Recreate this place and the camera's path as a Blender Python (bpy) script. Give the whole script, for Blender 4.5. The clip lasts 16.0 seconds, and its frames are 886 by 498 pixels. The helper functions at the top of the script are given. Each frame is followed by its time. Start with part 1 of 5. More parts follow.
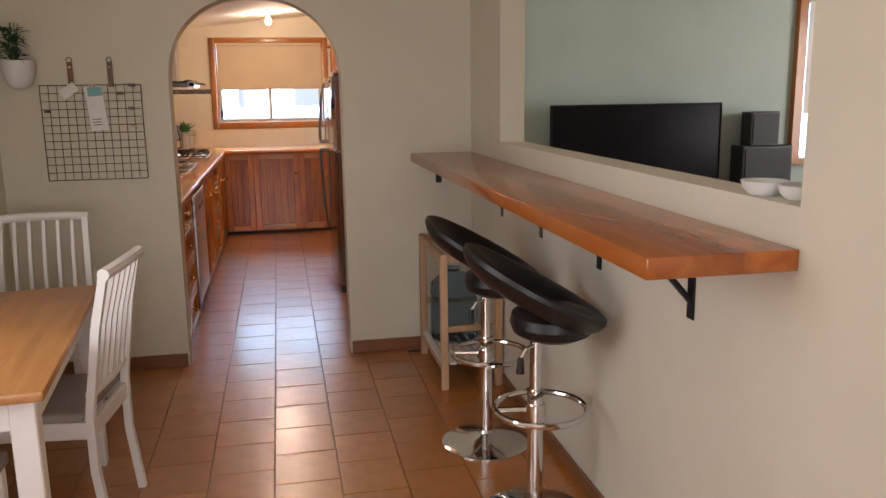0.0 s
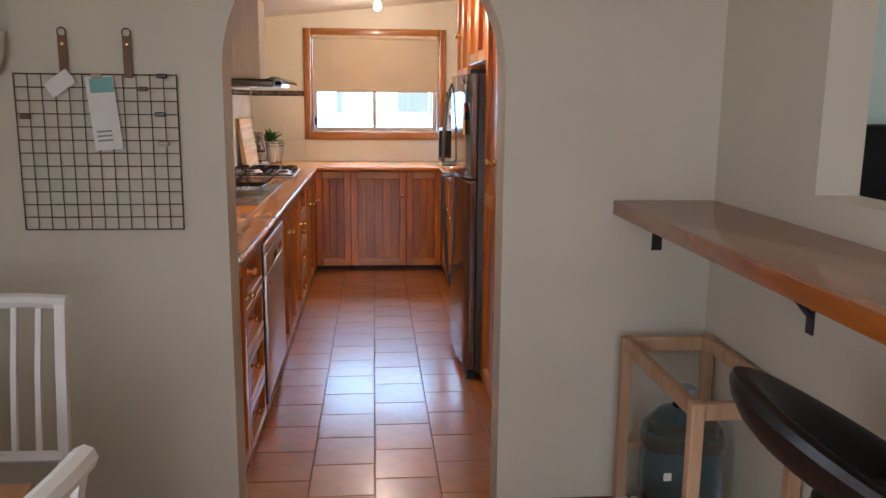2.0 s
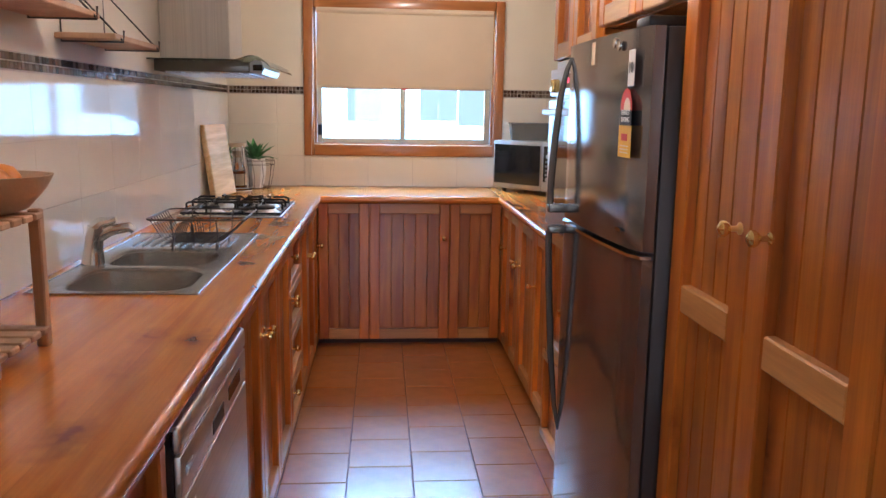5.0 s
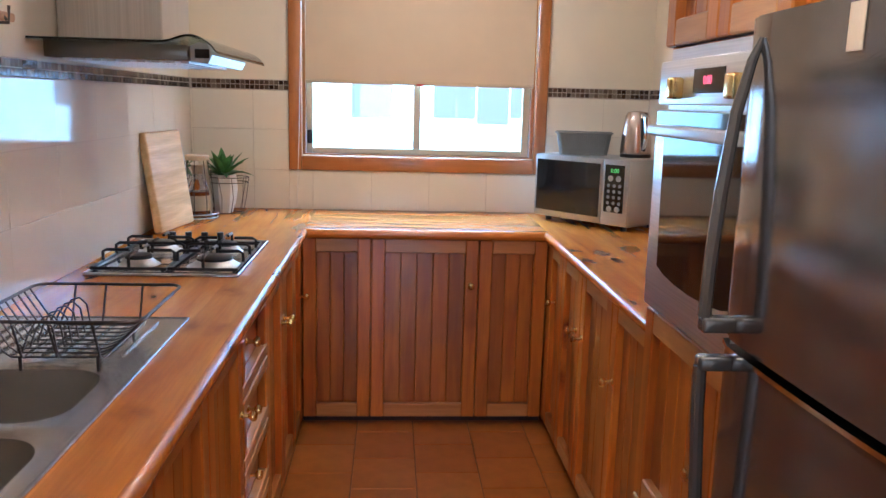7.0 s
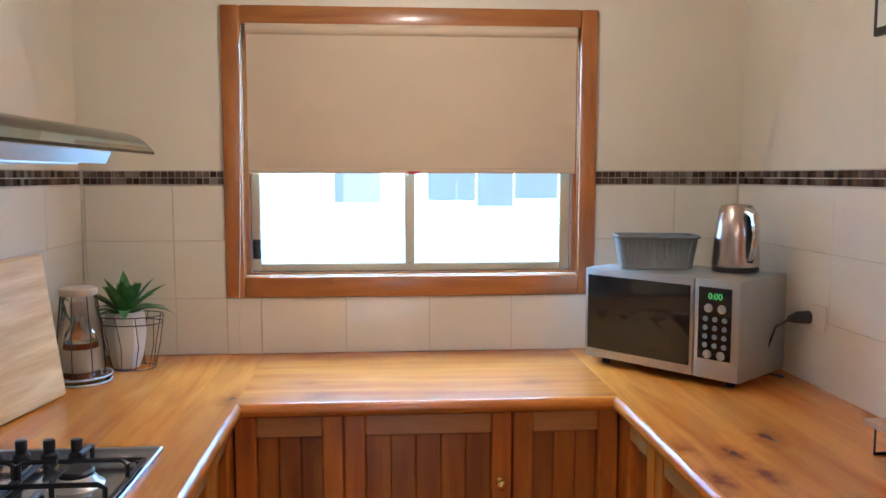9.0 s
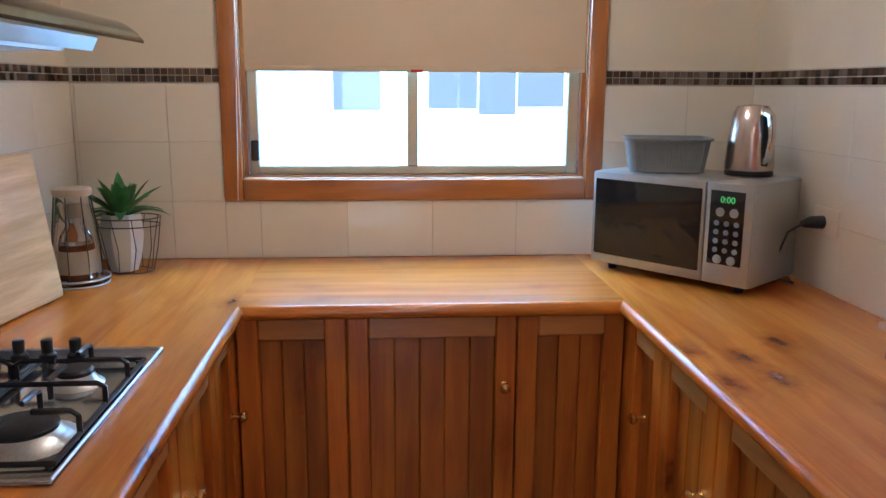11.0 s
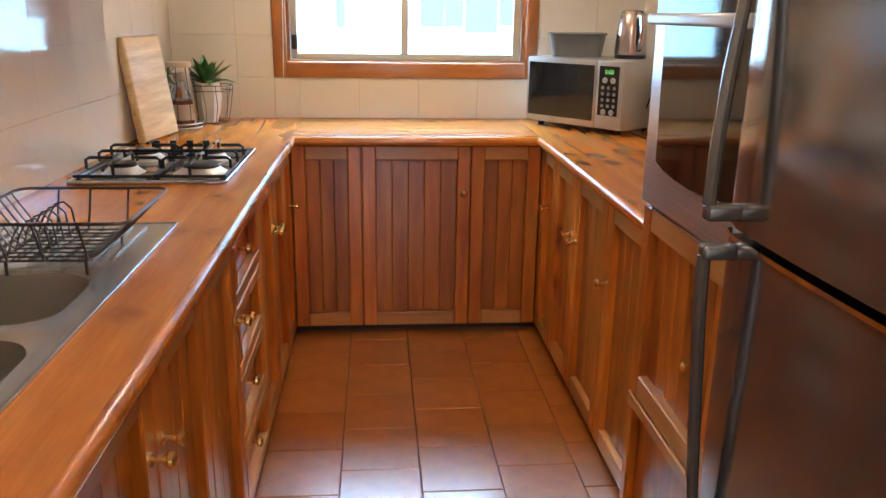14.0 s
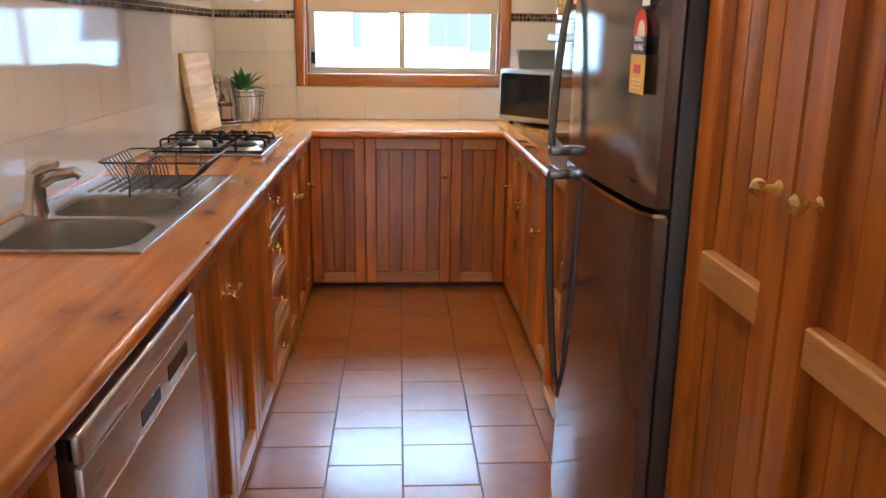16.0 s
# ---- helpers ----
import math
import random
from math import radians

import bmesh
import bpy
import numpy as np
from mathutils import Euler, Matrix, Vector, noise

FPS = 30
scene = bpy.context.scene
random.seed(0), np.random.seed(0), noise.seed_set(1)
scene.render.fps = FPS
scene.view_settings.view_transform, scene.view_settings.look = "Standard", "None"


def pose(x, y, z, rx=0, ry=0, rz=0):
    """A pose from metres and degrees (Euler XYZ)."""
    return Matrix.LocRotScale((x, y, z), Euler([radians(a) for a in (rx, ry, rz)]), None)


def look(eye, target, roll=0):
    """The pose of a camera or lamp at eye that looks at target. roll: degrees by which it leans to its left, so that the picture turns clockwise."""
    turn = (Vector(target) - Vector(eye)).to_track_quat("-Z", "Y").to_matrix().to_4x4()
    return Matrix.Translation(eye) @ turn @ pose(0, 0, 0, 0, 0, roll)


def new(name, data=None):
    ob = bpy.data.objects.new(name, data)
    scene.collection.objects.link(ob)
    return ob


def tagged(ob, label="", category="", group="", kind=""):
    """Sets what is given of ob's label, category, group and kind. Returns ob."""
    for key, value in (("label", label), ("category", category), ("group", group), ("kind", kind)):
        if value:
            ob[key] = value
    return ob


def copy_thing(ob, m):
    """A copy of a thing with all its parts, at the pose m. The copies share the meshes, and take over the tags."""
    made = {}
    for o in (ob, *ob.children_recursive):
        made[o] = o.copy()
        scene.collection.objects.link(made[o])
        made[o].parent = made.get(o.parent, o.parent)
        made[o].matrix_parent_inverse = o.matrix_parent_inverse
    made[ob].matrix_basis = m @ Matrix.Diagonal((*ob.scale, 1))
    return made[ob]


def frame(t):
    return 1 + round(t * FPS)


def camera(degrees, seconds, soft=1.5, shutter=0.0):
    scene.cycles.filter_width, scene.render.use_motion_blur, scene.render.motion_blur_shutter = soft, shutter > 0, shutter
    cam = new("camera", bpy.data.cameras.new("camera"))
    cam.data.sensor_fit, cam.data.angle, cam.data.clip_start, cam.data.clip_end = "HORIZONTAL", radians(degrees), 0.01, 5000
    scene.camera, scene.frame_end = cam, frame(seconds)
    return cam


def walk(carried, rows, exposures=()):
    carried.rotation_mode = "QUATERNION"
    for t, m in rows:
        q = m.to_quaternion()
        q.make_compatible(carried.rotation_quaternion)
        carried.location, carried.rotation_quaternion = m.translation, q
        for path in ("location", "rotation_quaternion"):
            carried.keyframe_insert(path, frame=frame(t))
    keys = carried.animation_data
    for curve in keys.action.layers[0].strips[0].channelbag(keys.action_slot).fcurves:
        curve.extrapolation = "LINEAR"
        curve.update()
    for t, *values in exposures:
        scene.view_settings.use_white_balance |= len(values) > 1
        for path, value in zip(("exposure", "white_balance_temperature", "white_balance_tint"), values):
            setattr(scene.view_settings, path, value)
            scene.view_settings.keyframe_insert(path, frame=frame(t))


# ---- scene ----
cam = camera(57.8, 16.0)
PATH = [
    (0, (0.555, -4.474, 1.485), (0.941, -2.55, 1.099), -0.8),
    (0.5, (0.55, -4.152, 1.469), (0.793, -2.205, 1.078), -0.6),
    (1, (0.54, -3.727, 1.466), (0.715, -1.772, 1.084), -0.3),
    (1.5, (0.487, -3.183, 1.468), (0.662, -1.226, 1.095), -0.1),
    (2, (0.477, -2.62, 1.474), (0.646, -0.661, 1.107), 0.5),
    (2.5, (0.412, -2.051, 1.459), (0.546, -0.09, 1.094), 1.0),
    (3, (0.379, -1.513, 1.453), (0.47, 0.453, 1.098), 0.6),
    (3.5, (0.366, -1.12, 1.47), (0.447, 0.851, 1.144), 0.5),
    (4, (0.35, -0.822, 1.398), (0.474, 1.154, 1.113), 0.4),
    (4.2, (0.35, -0.741, 1.391), (0.494, 1.233, 1.098), 0.6),
    (6.5, (0.349, 0.456, 1.446), (0.497, 2.413, 1.058), 1.2),
    (7, (0.355, 0.828, 1.455), (0.487, 2.791, 1.094), 1.5),
    (7.5, (0.33, 1.229, 1.449), (0.491, 3.193, 1.11), 1.3),
    (8, (0.32, 1.588, 1.463), (0.506, 3.55, 1.125), 0.5),
    (8.5, (0.379, 1.942, 1.494), (0.535, 3.922, 1.254), 0.0),
    (8.7, (0.39, 2.045, 1.523), (0.536, 4.032, 1.341), 0.0),
    (10.8, (0.381, 2.193, 1.506), (0.533, 4.158, 1.171), 0.2),
    (11, (0.379, 2.163, 1.483), (0.526, 4.118, 1.086), 0.3),
    (11.5, (0.384, 2.068, 1.453), (0.516, 4.009, 0.99), 0.7),
    (12, (0.341, 1.896, 1.421), (0.517, 3.83, 0.942), 0.5),
    (12.5, (0.339, 1.682, 1.417), (0.54, 3.608, 0.914), 0.5),
    (13, (0.389, 1.404, 1.412), (0.544, 3.329, 0.891), 0.8),
    (13.5, (0.357, 1.127, 1.409), (0.505, 3.05, 0.877), 0.3),
    (14, (0.344, 0.862, 1.405), (0.504, 2.775, 0.843), 0.8),
    (14.5, (0.39, 0.61, 1.388), (0.513, 2.522, 0.814), 0.8),
    (15, (0.39, 0.387, 1.402), (0.529, 2.303, 0.847), 0.6),
    (15.5, (0.403, 0.136, 1.402), (0.552, 2.057, 0.863), 0.7),
    (16, (0.457, -0.098, 1.404), (0.568, 1.831, 0.89), 0.7),
]
EXPOSURES = [(0, 0.05, 6900, 22), (1.5, 0.1, 6300, 20), (3, 0.0, 5600, 17), (4, 0.05, 5400, 15), (7, 0.15, 5050, 12), (8.5, -0.05, 5150, 10), (11, -0.35, 5100, 11), (12.5, 0.0, 5500, 11), (14, 0.25, 5900, 11), (16, 0.15, 5850, 12)]
walk(cam, [(t, look(eye, target, roll)) for t, eye, target, roll in PATH], EXPOSURES)

# ---------- world, sun, lights ----------
world = bpy.data.worlds.new("world")
scene.world = world
world.use_nodes = True
wn = world.node_tree
sky = wn.nodes.new("ShaderNodeTexSky")
sky.sky_type = 'NISHITA'
sky.sun_disc = False
sky.sun_elevation, sky.sun_rotation = radians(52), radians(160)
wn.links.new(sky.outputs[0], wn.nodes["Background"].inputs[0])
wn.nodes["Background"].inputs[1].default_value = 0.15

sun_data = bpy.data.lights.new("sun", 'SUN')
sun_data.energy, sun_data.angle, sun_data.color = 4.0, radians(0.5), (1, 0.95, 0.87)
sun = new("sun", sun_data)
sun.matrix_basis = look((0, 0, 0), (-0.25, 0.6, -0.9))


def area_lamp(name, eye, target, w, h, watts, color):
    d = bpy.data.lights.new(name, 'AREA')
    d.shape, d.size, d.size_y, d.energy, d.color = 'RECTANGLE', w, h, watts, color
    o = new(name, d)
    o.matrix_basis = look(eye, target)
    return o


def point_lamp(name, eye, watts, color, r=0.04):
    d = bpy.data.lights.new(name, 'POINT')
    d.energy, d.color, d.shadow_soft_size = watts, color, r
    o = new(name, d)
    o.location = eye
    return o


area_lamp("kitchen_window_light", (0.48, 5.45, 2.15), (0.48, 3.4, 0.95), 1.6, 0.8, 130, (0.5, 0.76, 1.0))
area_lamp("dining_window_light", (0.2, -6.1, 1.35), (0.5, 0, 1.0), 1.6, 1.3, 36, (0.9, 0.96, 1.0))
area_lamp("dining_side_window_light", (-0.88, -2.75, 1.5), (1.62, -2.9, 0.8), 1.4, 1.1, 19, (0.9, 0.96, 1.0))
# fill lamp added at an unseen side opening to brighten the living room
area_lamp("living_window_light", (5.7, -0.8, 1.45), (1.7, -1.2, 1.2), 1.6, 1.3, 50, (0.95, 1.0, 0.99))
point_lamp("bulb_light", (0.51, 4.0, 2.13), 15, (1.0, 0.82, 0.6), 0.05)
# unseen lamp added to brighten the near half of the kitchen
point_lamp("bulb_light_near", (0.51, 1.7, 2.13), 17, (1.0, 0.85, 0.66), 0.05)



# ---------- materials ----------
def node_mat(name):
    m = bpy.data.materials.new(name)
    m.use_nodes = True
    nt = m.node_tree
    return m, nt, nt.nodes["Principled BSDF"]


def add(nt, kind, **kw):
    n = nt.nodes.new(kind)
    for k, v in kw.items():
        n.inputs[k].default_value = v
    return n


def ramp(nt, fac, stops):
    r = nt.nodes.new("ShaderNodeValToRGB")
    while len(r.color_ramp.elements) < len(stops):
        r.color_ramp.elements.new(0.5)
    for e, (p, c) in zip(r.color_ramp.elements, stops):
        e.position, e.color = p, (*c, 1)
    nt.links.new(fac, r.inputs[0])
    return r.outputs[0]


def coords(nt, scale):
    tc = nt.nodes.new("ShaderNodeTexCoord")
    mp = nt.nodes.new("ShaderNodeMapping")
    mp.inputs["Scale"].default_value = scale
    nt.links.new(tc.outputs["Object"], mp.inputs[0])
    return mp.outputs[0]


def tint(c, k):
    return tuple(min(1, v * k) for v in c)


def plain(name, color, rough=0.5, metal=0.0, var=0.12, size=6.0, bump=0.05, fine=120.0, coat=0.0, per_object=0.0):
    """Painted, plastic or metal surface with broad mottling and fine grain."""
    m, nt, b = node_mat(name)
    L = nt.links.new
    co = coords(nt, (1, 1, 1))
    n1 = add(nt, "ShaderNodeTexNoise", Scale=size, Detail=4.0)
    L(co, n1.inputs["Vector"])
    col = ramp(nt, n1.outputs[0], [(0.3, tint(color, 1 - var)), (0.7, tint(color, 1 + var))])
    if per_object:
        oi = nt.nodes.new("ShaderNodeObjectInfo")
        hs = nt.nodes.new("ShaderNodeHueSaturation")
        mr = nt.nodes.new("ShaderNodeMapRange")
        mr.inputs[3].default_value, mr.inputs[4].default_value = 1 - per_object, 1 + per_object
        L(oi.outputs["Random"], mr.inputs[0])
        L(mr.outputs[0], hs.inputs["Value"])
        L(col, hs.inputs["Color"])
        col = hs.outputs[0]
    L(col, b.inputs["Base Color"])
    b.inputs["Roughness"].default_value, b.inputs["Metallic"].default_value = rough, metal
    b.inputs["Coat Weight"].default_value = coat
    n2 = add(nt, "ShaderNodeTexNoise", Scale=fine, Detail=3.0)
    L(co, n2.inputs["Vector"])
    bp = add(nt, "ShaderNodeBump", Strength=bump, Distance=0.004)
    L(n2.outputs[0], bp.inputs["Height"])
    L(bp.outputs[0], b.inputs["Normal"])
    rr = nt.nodes.new("ShaderNodeMapRange")
    rr.inputs[3].default_value, rr.inputs[4].default_value = max(0.02, rough * 0.8), min(1, rough * 1.2)
    L(n1.outputs[0], rr.inputs[0])
    L(rr.outputs[0], b.inputs["Roughness"])
    return m


def wood(name, axis, dark, light, rough=0.36, knots=True, coat=0.45, spread=0.14, width=1.0, board=0.0):
    """Varnished timber: grain along an axis, growth rings, knots, a shift of tone from board to board."""
    m, nt, b = node_mat(name)
    L = nt.links.new
    oi = nt.nodes.new("ShaderNodeObjectInfo")
    tc = nt.nodes.new("ShaderNodeTexCoord")
    shift = nt.nodes.new("ShaderNodeVectorMath")
    shift.operation = 'MULTIPLY_ADD'
    shift.inputs[1].default_value, shift.inputs[2].default_value = (7, 5, 9), (0, 0, 0)
    L(oi.outputs["Random"], shift.inputs[0])
    sm = nt.nodes.new("ShaderNodeVectorMath")
    sm.operation = 'ADD'
    L(tc.outputs["Object"], sm.inputs[0])
    L(shift.outputs[0], sm.inputs[1])

    def scaled(along, across):
        mp = nt.nodes.new("ShaderNodeMapping")
        s = [across] * 3
        s["xyz".index(axis)] = along
        mp.inputs["Scale"].default_value = s
        L(sm.outputs[0], mp.inputs[0])
        return mp.outputs[0]

    n1 = add(nt, "ShaderNodeTexNoise", Scale=1.0, Detail=5.0, Distortion=0.6)
    L(scaled(1.6 * width, 16 * width), n1.inputs["Vector"])
    n2 = add(nt, "ShaderNodeTexNoise", Scale=1.0, Detail=3.0)
    L(scaled(9, 190), n2.inputs["Vector"])
    mid = tuple((a + c) / 2 for a, c in zip(dark, light))
    col = ramp(nt, n1.outputs[0], [(0.28, dark), (0.5, mid), (0.72, light)])
    mixf = nt.nodes.new("ShaderNodeMix")
    mixf.data_type, mixf.blend_type = 'RGBA', 'MULTIPLY'
    mixf.inputs[0].default_value = 0.2
    L(col, mixf.inputs[6])
    L(ramp(nt, n2.outputs[0], [(0.35, (0.55, 0.5, 0.45)), (0.6, (1, 1, 1))]), mixf.inputs[7])
    col = mixf.outputs[2]
    if knots:
        nd = add(nt, "ShaderNodeTexNoise", Scale=26.0, Detail=3.0)
        L(tc.outputs["Object"], nd.inputs["Vector"])
        bend = nt.nodes.new("ShaderNodeVectorMath")
        bend.operation = 'MULTIPLY_ADD'
        bend.inputs[1].default_value = (0.4, 0.4, 0.4)
        L(nd.outputs["Color"], bend.inputs[0])
        L(scaled(3.2, 6.5), bend.inputs[2])
        v = add(nt, "ShaderNodeTexVoronoi", Scale=1.0, Randomness=1.0)
        if board:
            v.voronoi_dimensions = '2D'
        L(bend.outputs[0], v.inputs["Vector"])
        core = ramp(nt, v.outputs["Distance"], [(0.05, (1, 1, 1)), (0.12, (0.55, 0.55, 0.55)), (0.32, (0, 0, 0))])
        # only some places of the timber carry knots
        nk = add(nt, "ShaderNodeTexNoise", Scale=2.1, Detail=1.0)
        L(sm.outputs[0], nk.inputs["Vector"])
        km = nt.nodes.new("ShaderNodeMath")
        km.operation = 'MULTIPLY'
        L(core, km.inputs[0])
        L(ramp(nt, nk.outputs[0], [(0.5, (0, 0, 0)), (0.6, (1, 1, 1))]), km.inputs[1])
        kf = km.outputs[0]
        mk = nt.nodes.new("ShaderNodeMix")
        mk.data_type = 'RGBA'
        L(kf, mk.inputs[0])
        L(col, mk.inputs[6])
        mk.inputs[7].default_value = (dark[0] * 0.45, dark[1] * 0.34, dark[2] * 0.6, 1)
        col = mk.outputs[2]
    hs = nt.nodes.new("ShaderNodeHueSaturation")
    mr = nt.nodes.new("ShaderNodeMapRange")
    mr.inputs[3].default_value, mr.inputs[4].default_value = 1 - spread, 1 + spread
    L(oi.outputs["Random"], mr.inputs[0])
    L(mr.outputs[0], hs.inputs["Value"])
    L(col, hs.inputs["Color"])
    col = hs.outputs[0]
    if board:
        # glued-up boards of even width across the grain
        sx = nt.nodes.new("ShaderNodeSeparateXYZ")
        L(tc.outputs["Object"], sx.inputs[0])
        fl = nt.nodes.new("ShaderNodeMath")
        fl.operation = 'SNAP'
        fl.inputs[1].default_value = board
        L(sx.outputs["X" if axis == "y" else "Y"], fl.inputs[0])
        wnz = nt.nodes.new("ShaderNodeTexWhiteNoise")
        wnz.noise_dimensions = '1D'
        L(fl.outputs[0], wnz.inputs["W"])
        m2 = nt.nodes.new("ShaderNodeMapRange")
        m2.inputs[3].default_value, m2.inputs[4].default_value = 0.86, 1.12
        L(wnz.outputs["Value"], m2.inputs[0])
        h2 = nt.nodes.new("ShaderNodeHueSaturation")
        L(m2.outputs[0], h2.inputs["Value"])
        L(col, h2.inputs["Color"])
        col = h2.outputs[0]
    L(col, b.inputs["Base Color"])
    b.inputs["Roughness"].default_value = rough
    b.inputs["Coat Weight"].default_value, b.inputs["Coat Roughness"].default_value = coat, 0.15
    bp = add(nt, "ShaderNodeBump", Strength=0.08, Distance=0.003)
    L(n2.outputs[0], bp.inputs["Height"])
    L(bp.outputs[0], b.inputs["Normal"])
    return m


def glassy(name, color=(1, 1, 1), rough=0.02, ior=1.45):
    m, nt, b = node_mat(name)
    b.inputs["Base Color"].default_value = (*color, 1)
    b.inputs["Roughness"].default_value = rough
    b.inputs["Transmission Weight"].default_value = 1.0
    b.inputs["IOR"].default_value = ior
    return m


def glow(name, color, strength):
    m, nt, b = node_mat(name)
    b.inputs["Base Color"].default_value = (*tint(color, 0.1), 1)
    b.inputs["Emission Color"].default_value = (*color, 1)
    b.inputs["Emission Strength"].default_value = strength
    return m


def brushed(name, color, rough, axis):
    """Steel brushed along one axis."""
    m, nt, b = node_mat(name)
    s = [260, 260, 260]
    s["xyz".index(axis)] = 3
    n = add(nt, "ShaderNodeTexNoise", Scale=1.0, Detail=3.0)
    nt.links.new(coords(nt, s), n.inputs["Vector"])
    nt.links.new(ramp(nt, n.outputs[0], [(0.3, tint(color, 0.88)), (0.7, tint(color, 1.08))]), b.inputs["Base Color"])
    b.inputs["Metallic"].default_value, b.inputs["Roughness"].default_value = 0.8, rough
    bp = add(nt, "ShaderNodeBump", Strength=0.05, Distance=0.002)
    nt.links.new(n.outputs[0], bp.inputs["Height"])
    nt.links.new(bp.outputs[0], b.inputs["Normal"])
    return m


def island(name, colors, rough):
    """Small pieces in one mesh, each of its own tone."""
    m, nt, b = node_mat(name)
    g = nt.nodes.new("ShaderNodeNewGeometry")
    r = ramp(nt, g.outputs["Random Per Island"], [((i + 0.5) / len(colors), c) for i, c in enumerate(colors)])
    nt.links.new(r, b.inputs["Base Color"])
    b.inputs["Roughness"].default_value = rough
    return m


def piece(name, colors, rough):
    """Pieces that are objects of their own, each of its own tone."""
    m, nt, b = node_mat(name)
    g = nt.nodes.new("ShaderNodeObjectInfo")
    r = ramp(nt, g.outputs["Random"], [((i + 0.5) / len(colors), c) for i, c in enumerate(colors)])
    n = add(nt, "ShaderNodeTexNoise", Scale=14.0, Detail=4.0)
    nt.links.new(coords(nt, (1, 1, 1)), n.inputs["Vector"])
    mx = nt.nodes.new("ShaderNodeMix")
    mx.data_type, mx.blend_type = 'RGBA', 'MULTIPLY'
    mx.inputs[0].default_value = 0.5
    nt.links.new(r, mx.inputs[6])
    nt.links.new(ramp(nt, n.outputs[0], [(0.35, (0.72, 0.7, 0.68)), (0.62, (1, 1, 1))]), mx.inputs[7])
    nt.links.new(mx.outputs[2], b.inputs["Base Color"])
    b.inputs["Roughness"].default_value = rough
    n2 = add(nt, "ShaderNodeTexNoise", Scale=9.0, Detail=2.0)
    nt.links.new(coords(nt, (1, 1, 1)), n2.inputs["Vector"])
    bp = add(nt, "ShaderNodeBump", Strength=0.25, Distance=0.006)
    nt.links.new(n2.outputs[0], bp.inputs["Height"])
    nt.links.new(bp.outputs[0], b.inputs["Normal"])
    return m


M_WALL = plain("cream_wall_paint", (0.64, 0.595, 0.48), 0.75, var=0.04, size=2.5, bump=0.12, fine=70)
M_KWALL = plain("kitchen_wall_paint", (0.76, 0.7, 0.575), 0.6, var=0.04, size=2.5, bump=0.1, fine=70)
M_CEIL = plain("ceiling_paint", (0.8, 0.76, 0.7), 0.8, var=0.03, size=3, bump=0.1)
M_GREEN = plain("sage_wall_paint", (0.42, 0.5, 0.45), 0.8, var=0.05, size=2, bump=0.1)
M_GROUT = plain("floor_grout", (0.15, 0.07, 0.045), 0.9, var=0.2, size=20)
M_TILE = piece("terracotta_tile", [(0.4, 0.125, 0.014), (0.46, 0.155, 0.02), (0.42, 0.138, 0.017), (0.48, 0.17, 0.025)], 0.3)
TB = M_TILE.node_tree.nodes["Principled BSDF"]
TB.inputs["Coat Weight"].default_value, TB.inputs["Coat Roughness"].default_value = 1.0, 0.2
TB.inputs["Coat IOR"].default_value = 1.55
M_WTILE = plain("white_glazed_tile", (0.8, 0.755, 0.655), 0.06, var=0.02, size=3, bump=0.02, fine=6)
M_WGROUT = plain("tile_grout", (0.55, 0.5, 0.44), 0.9, var=0.1)
MOS = [(0.035, 0.02, 0.014), (0.1, 0.065, 0.045), (0.2, 0.16, 0.12), (0.06, 0.035, 0.025), (0.3, 0.26, 0.21), (0.09, 0.05, 0.03)]
M_MOSP = piece("mosaic_glass_piece", MOS, 0.12)
M_MOSI = island("mosaic_glass", MOS, 0.12)
PD, PL = (0.4, 0.092, 0.006), (0.72, 0.24, 0.016)
M_PINE = wood("pine_upright", "z", PD, PL)
M_PINE_Y = wood("pine_rail_along", "y", PD, (0.56, 0.2, 0.025))
M_PINE_X = wood("pine_rail_across", "x", PD, (0.56, 0.2, 0.025))
M_PLANK = wood("pine_lining_board", "z", tint(PD, 0.74), tint(PL, 0.8), spread=0.15)
M_RAIL = wood("pale_pine_rail", "x", (0.44, 0.17, 0.032), (0.66, 0.31, 0.08), knots=False)
# pale pine, lightened further: window light on the drawer rails is in the colour
M_RAILY = wood("pale_lit_pine_rail_y", "y", (0.46, 0.19, 0.04), (0.68, 0.34, 0.1), knots=False)
M_TOPY = wood("worktop_pine_along", "y", (0.5, 0.145, 0.011), (0.74, 0.275, 0.03), 0.27, board=0.14, coat=0.4)
M_TOPX = wood("worktop_pine_across", "x", (0.5, 0.145, 0.011), (0.74, 0.275, 0.03), 0.27, board=0.14, coat=0.4)
M_BAR = wood("bar_timber", "y", (0.34, 0.078, 0.01), (0.5, 0.15, 0.024), 0.22, knots=False, board=0.115, coat=0.5)
M_ARCHI = wood("window_timber", "z", (0.29, 0.09, 0.013), (0.46, 0.18, 0.04))
M_ARCHIX = wood("window_timber_across", "x", (0.27, 0.095, 0.016), (0.46, 0.18, 0.04))
M_SKIRT = wood("skirting_timber", "x", (0.16, 0.06, 0.025), (0.26, 0.1, 0.04), knots=False)
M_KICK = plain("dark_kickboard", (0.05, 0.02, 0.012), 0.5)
M_TABLE = wood("table_top_timber", "y", (0.4, 0.17, 0.05), (0.55, 0.26, 0.085), 0.35, knots=False, coat=0.15, board=0.1)
M_RACKW = wood("raw_pine", "z", (0.48, 0.28, 0.15), (0.62, 0.4, 0.24), 0.6, coat=0)
M_WHITE = plain("white_painted_wood", (0.78, 0.76, 0.72), 0.4, var=0.03, bump=0.04)
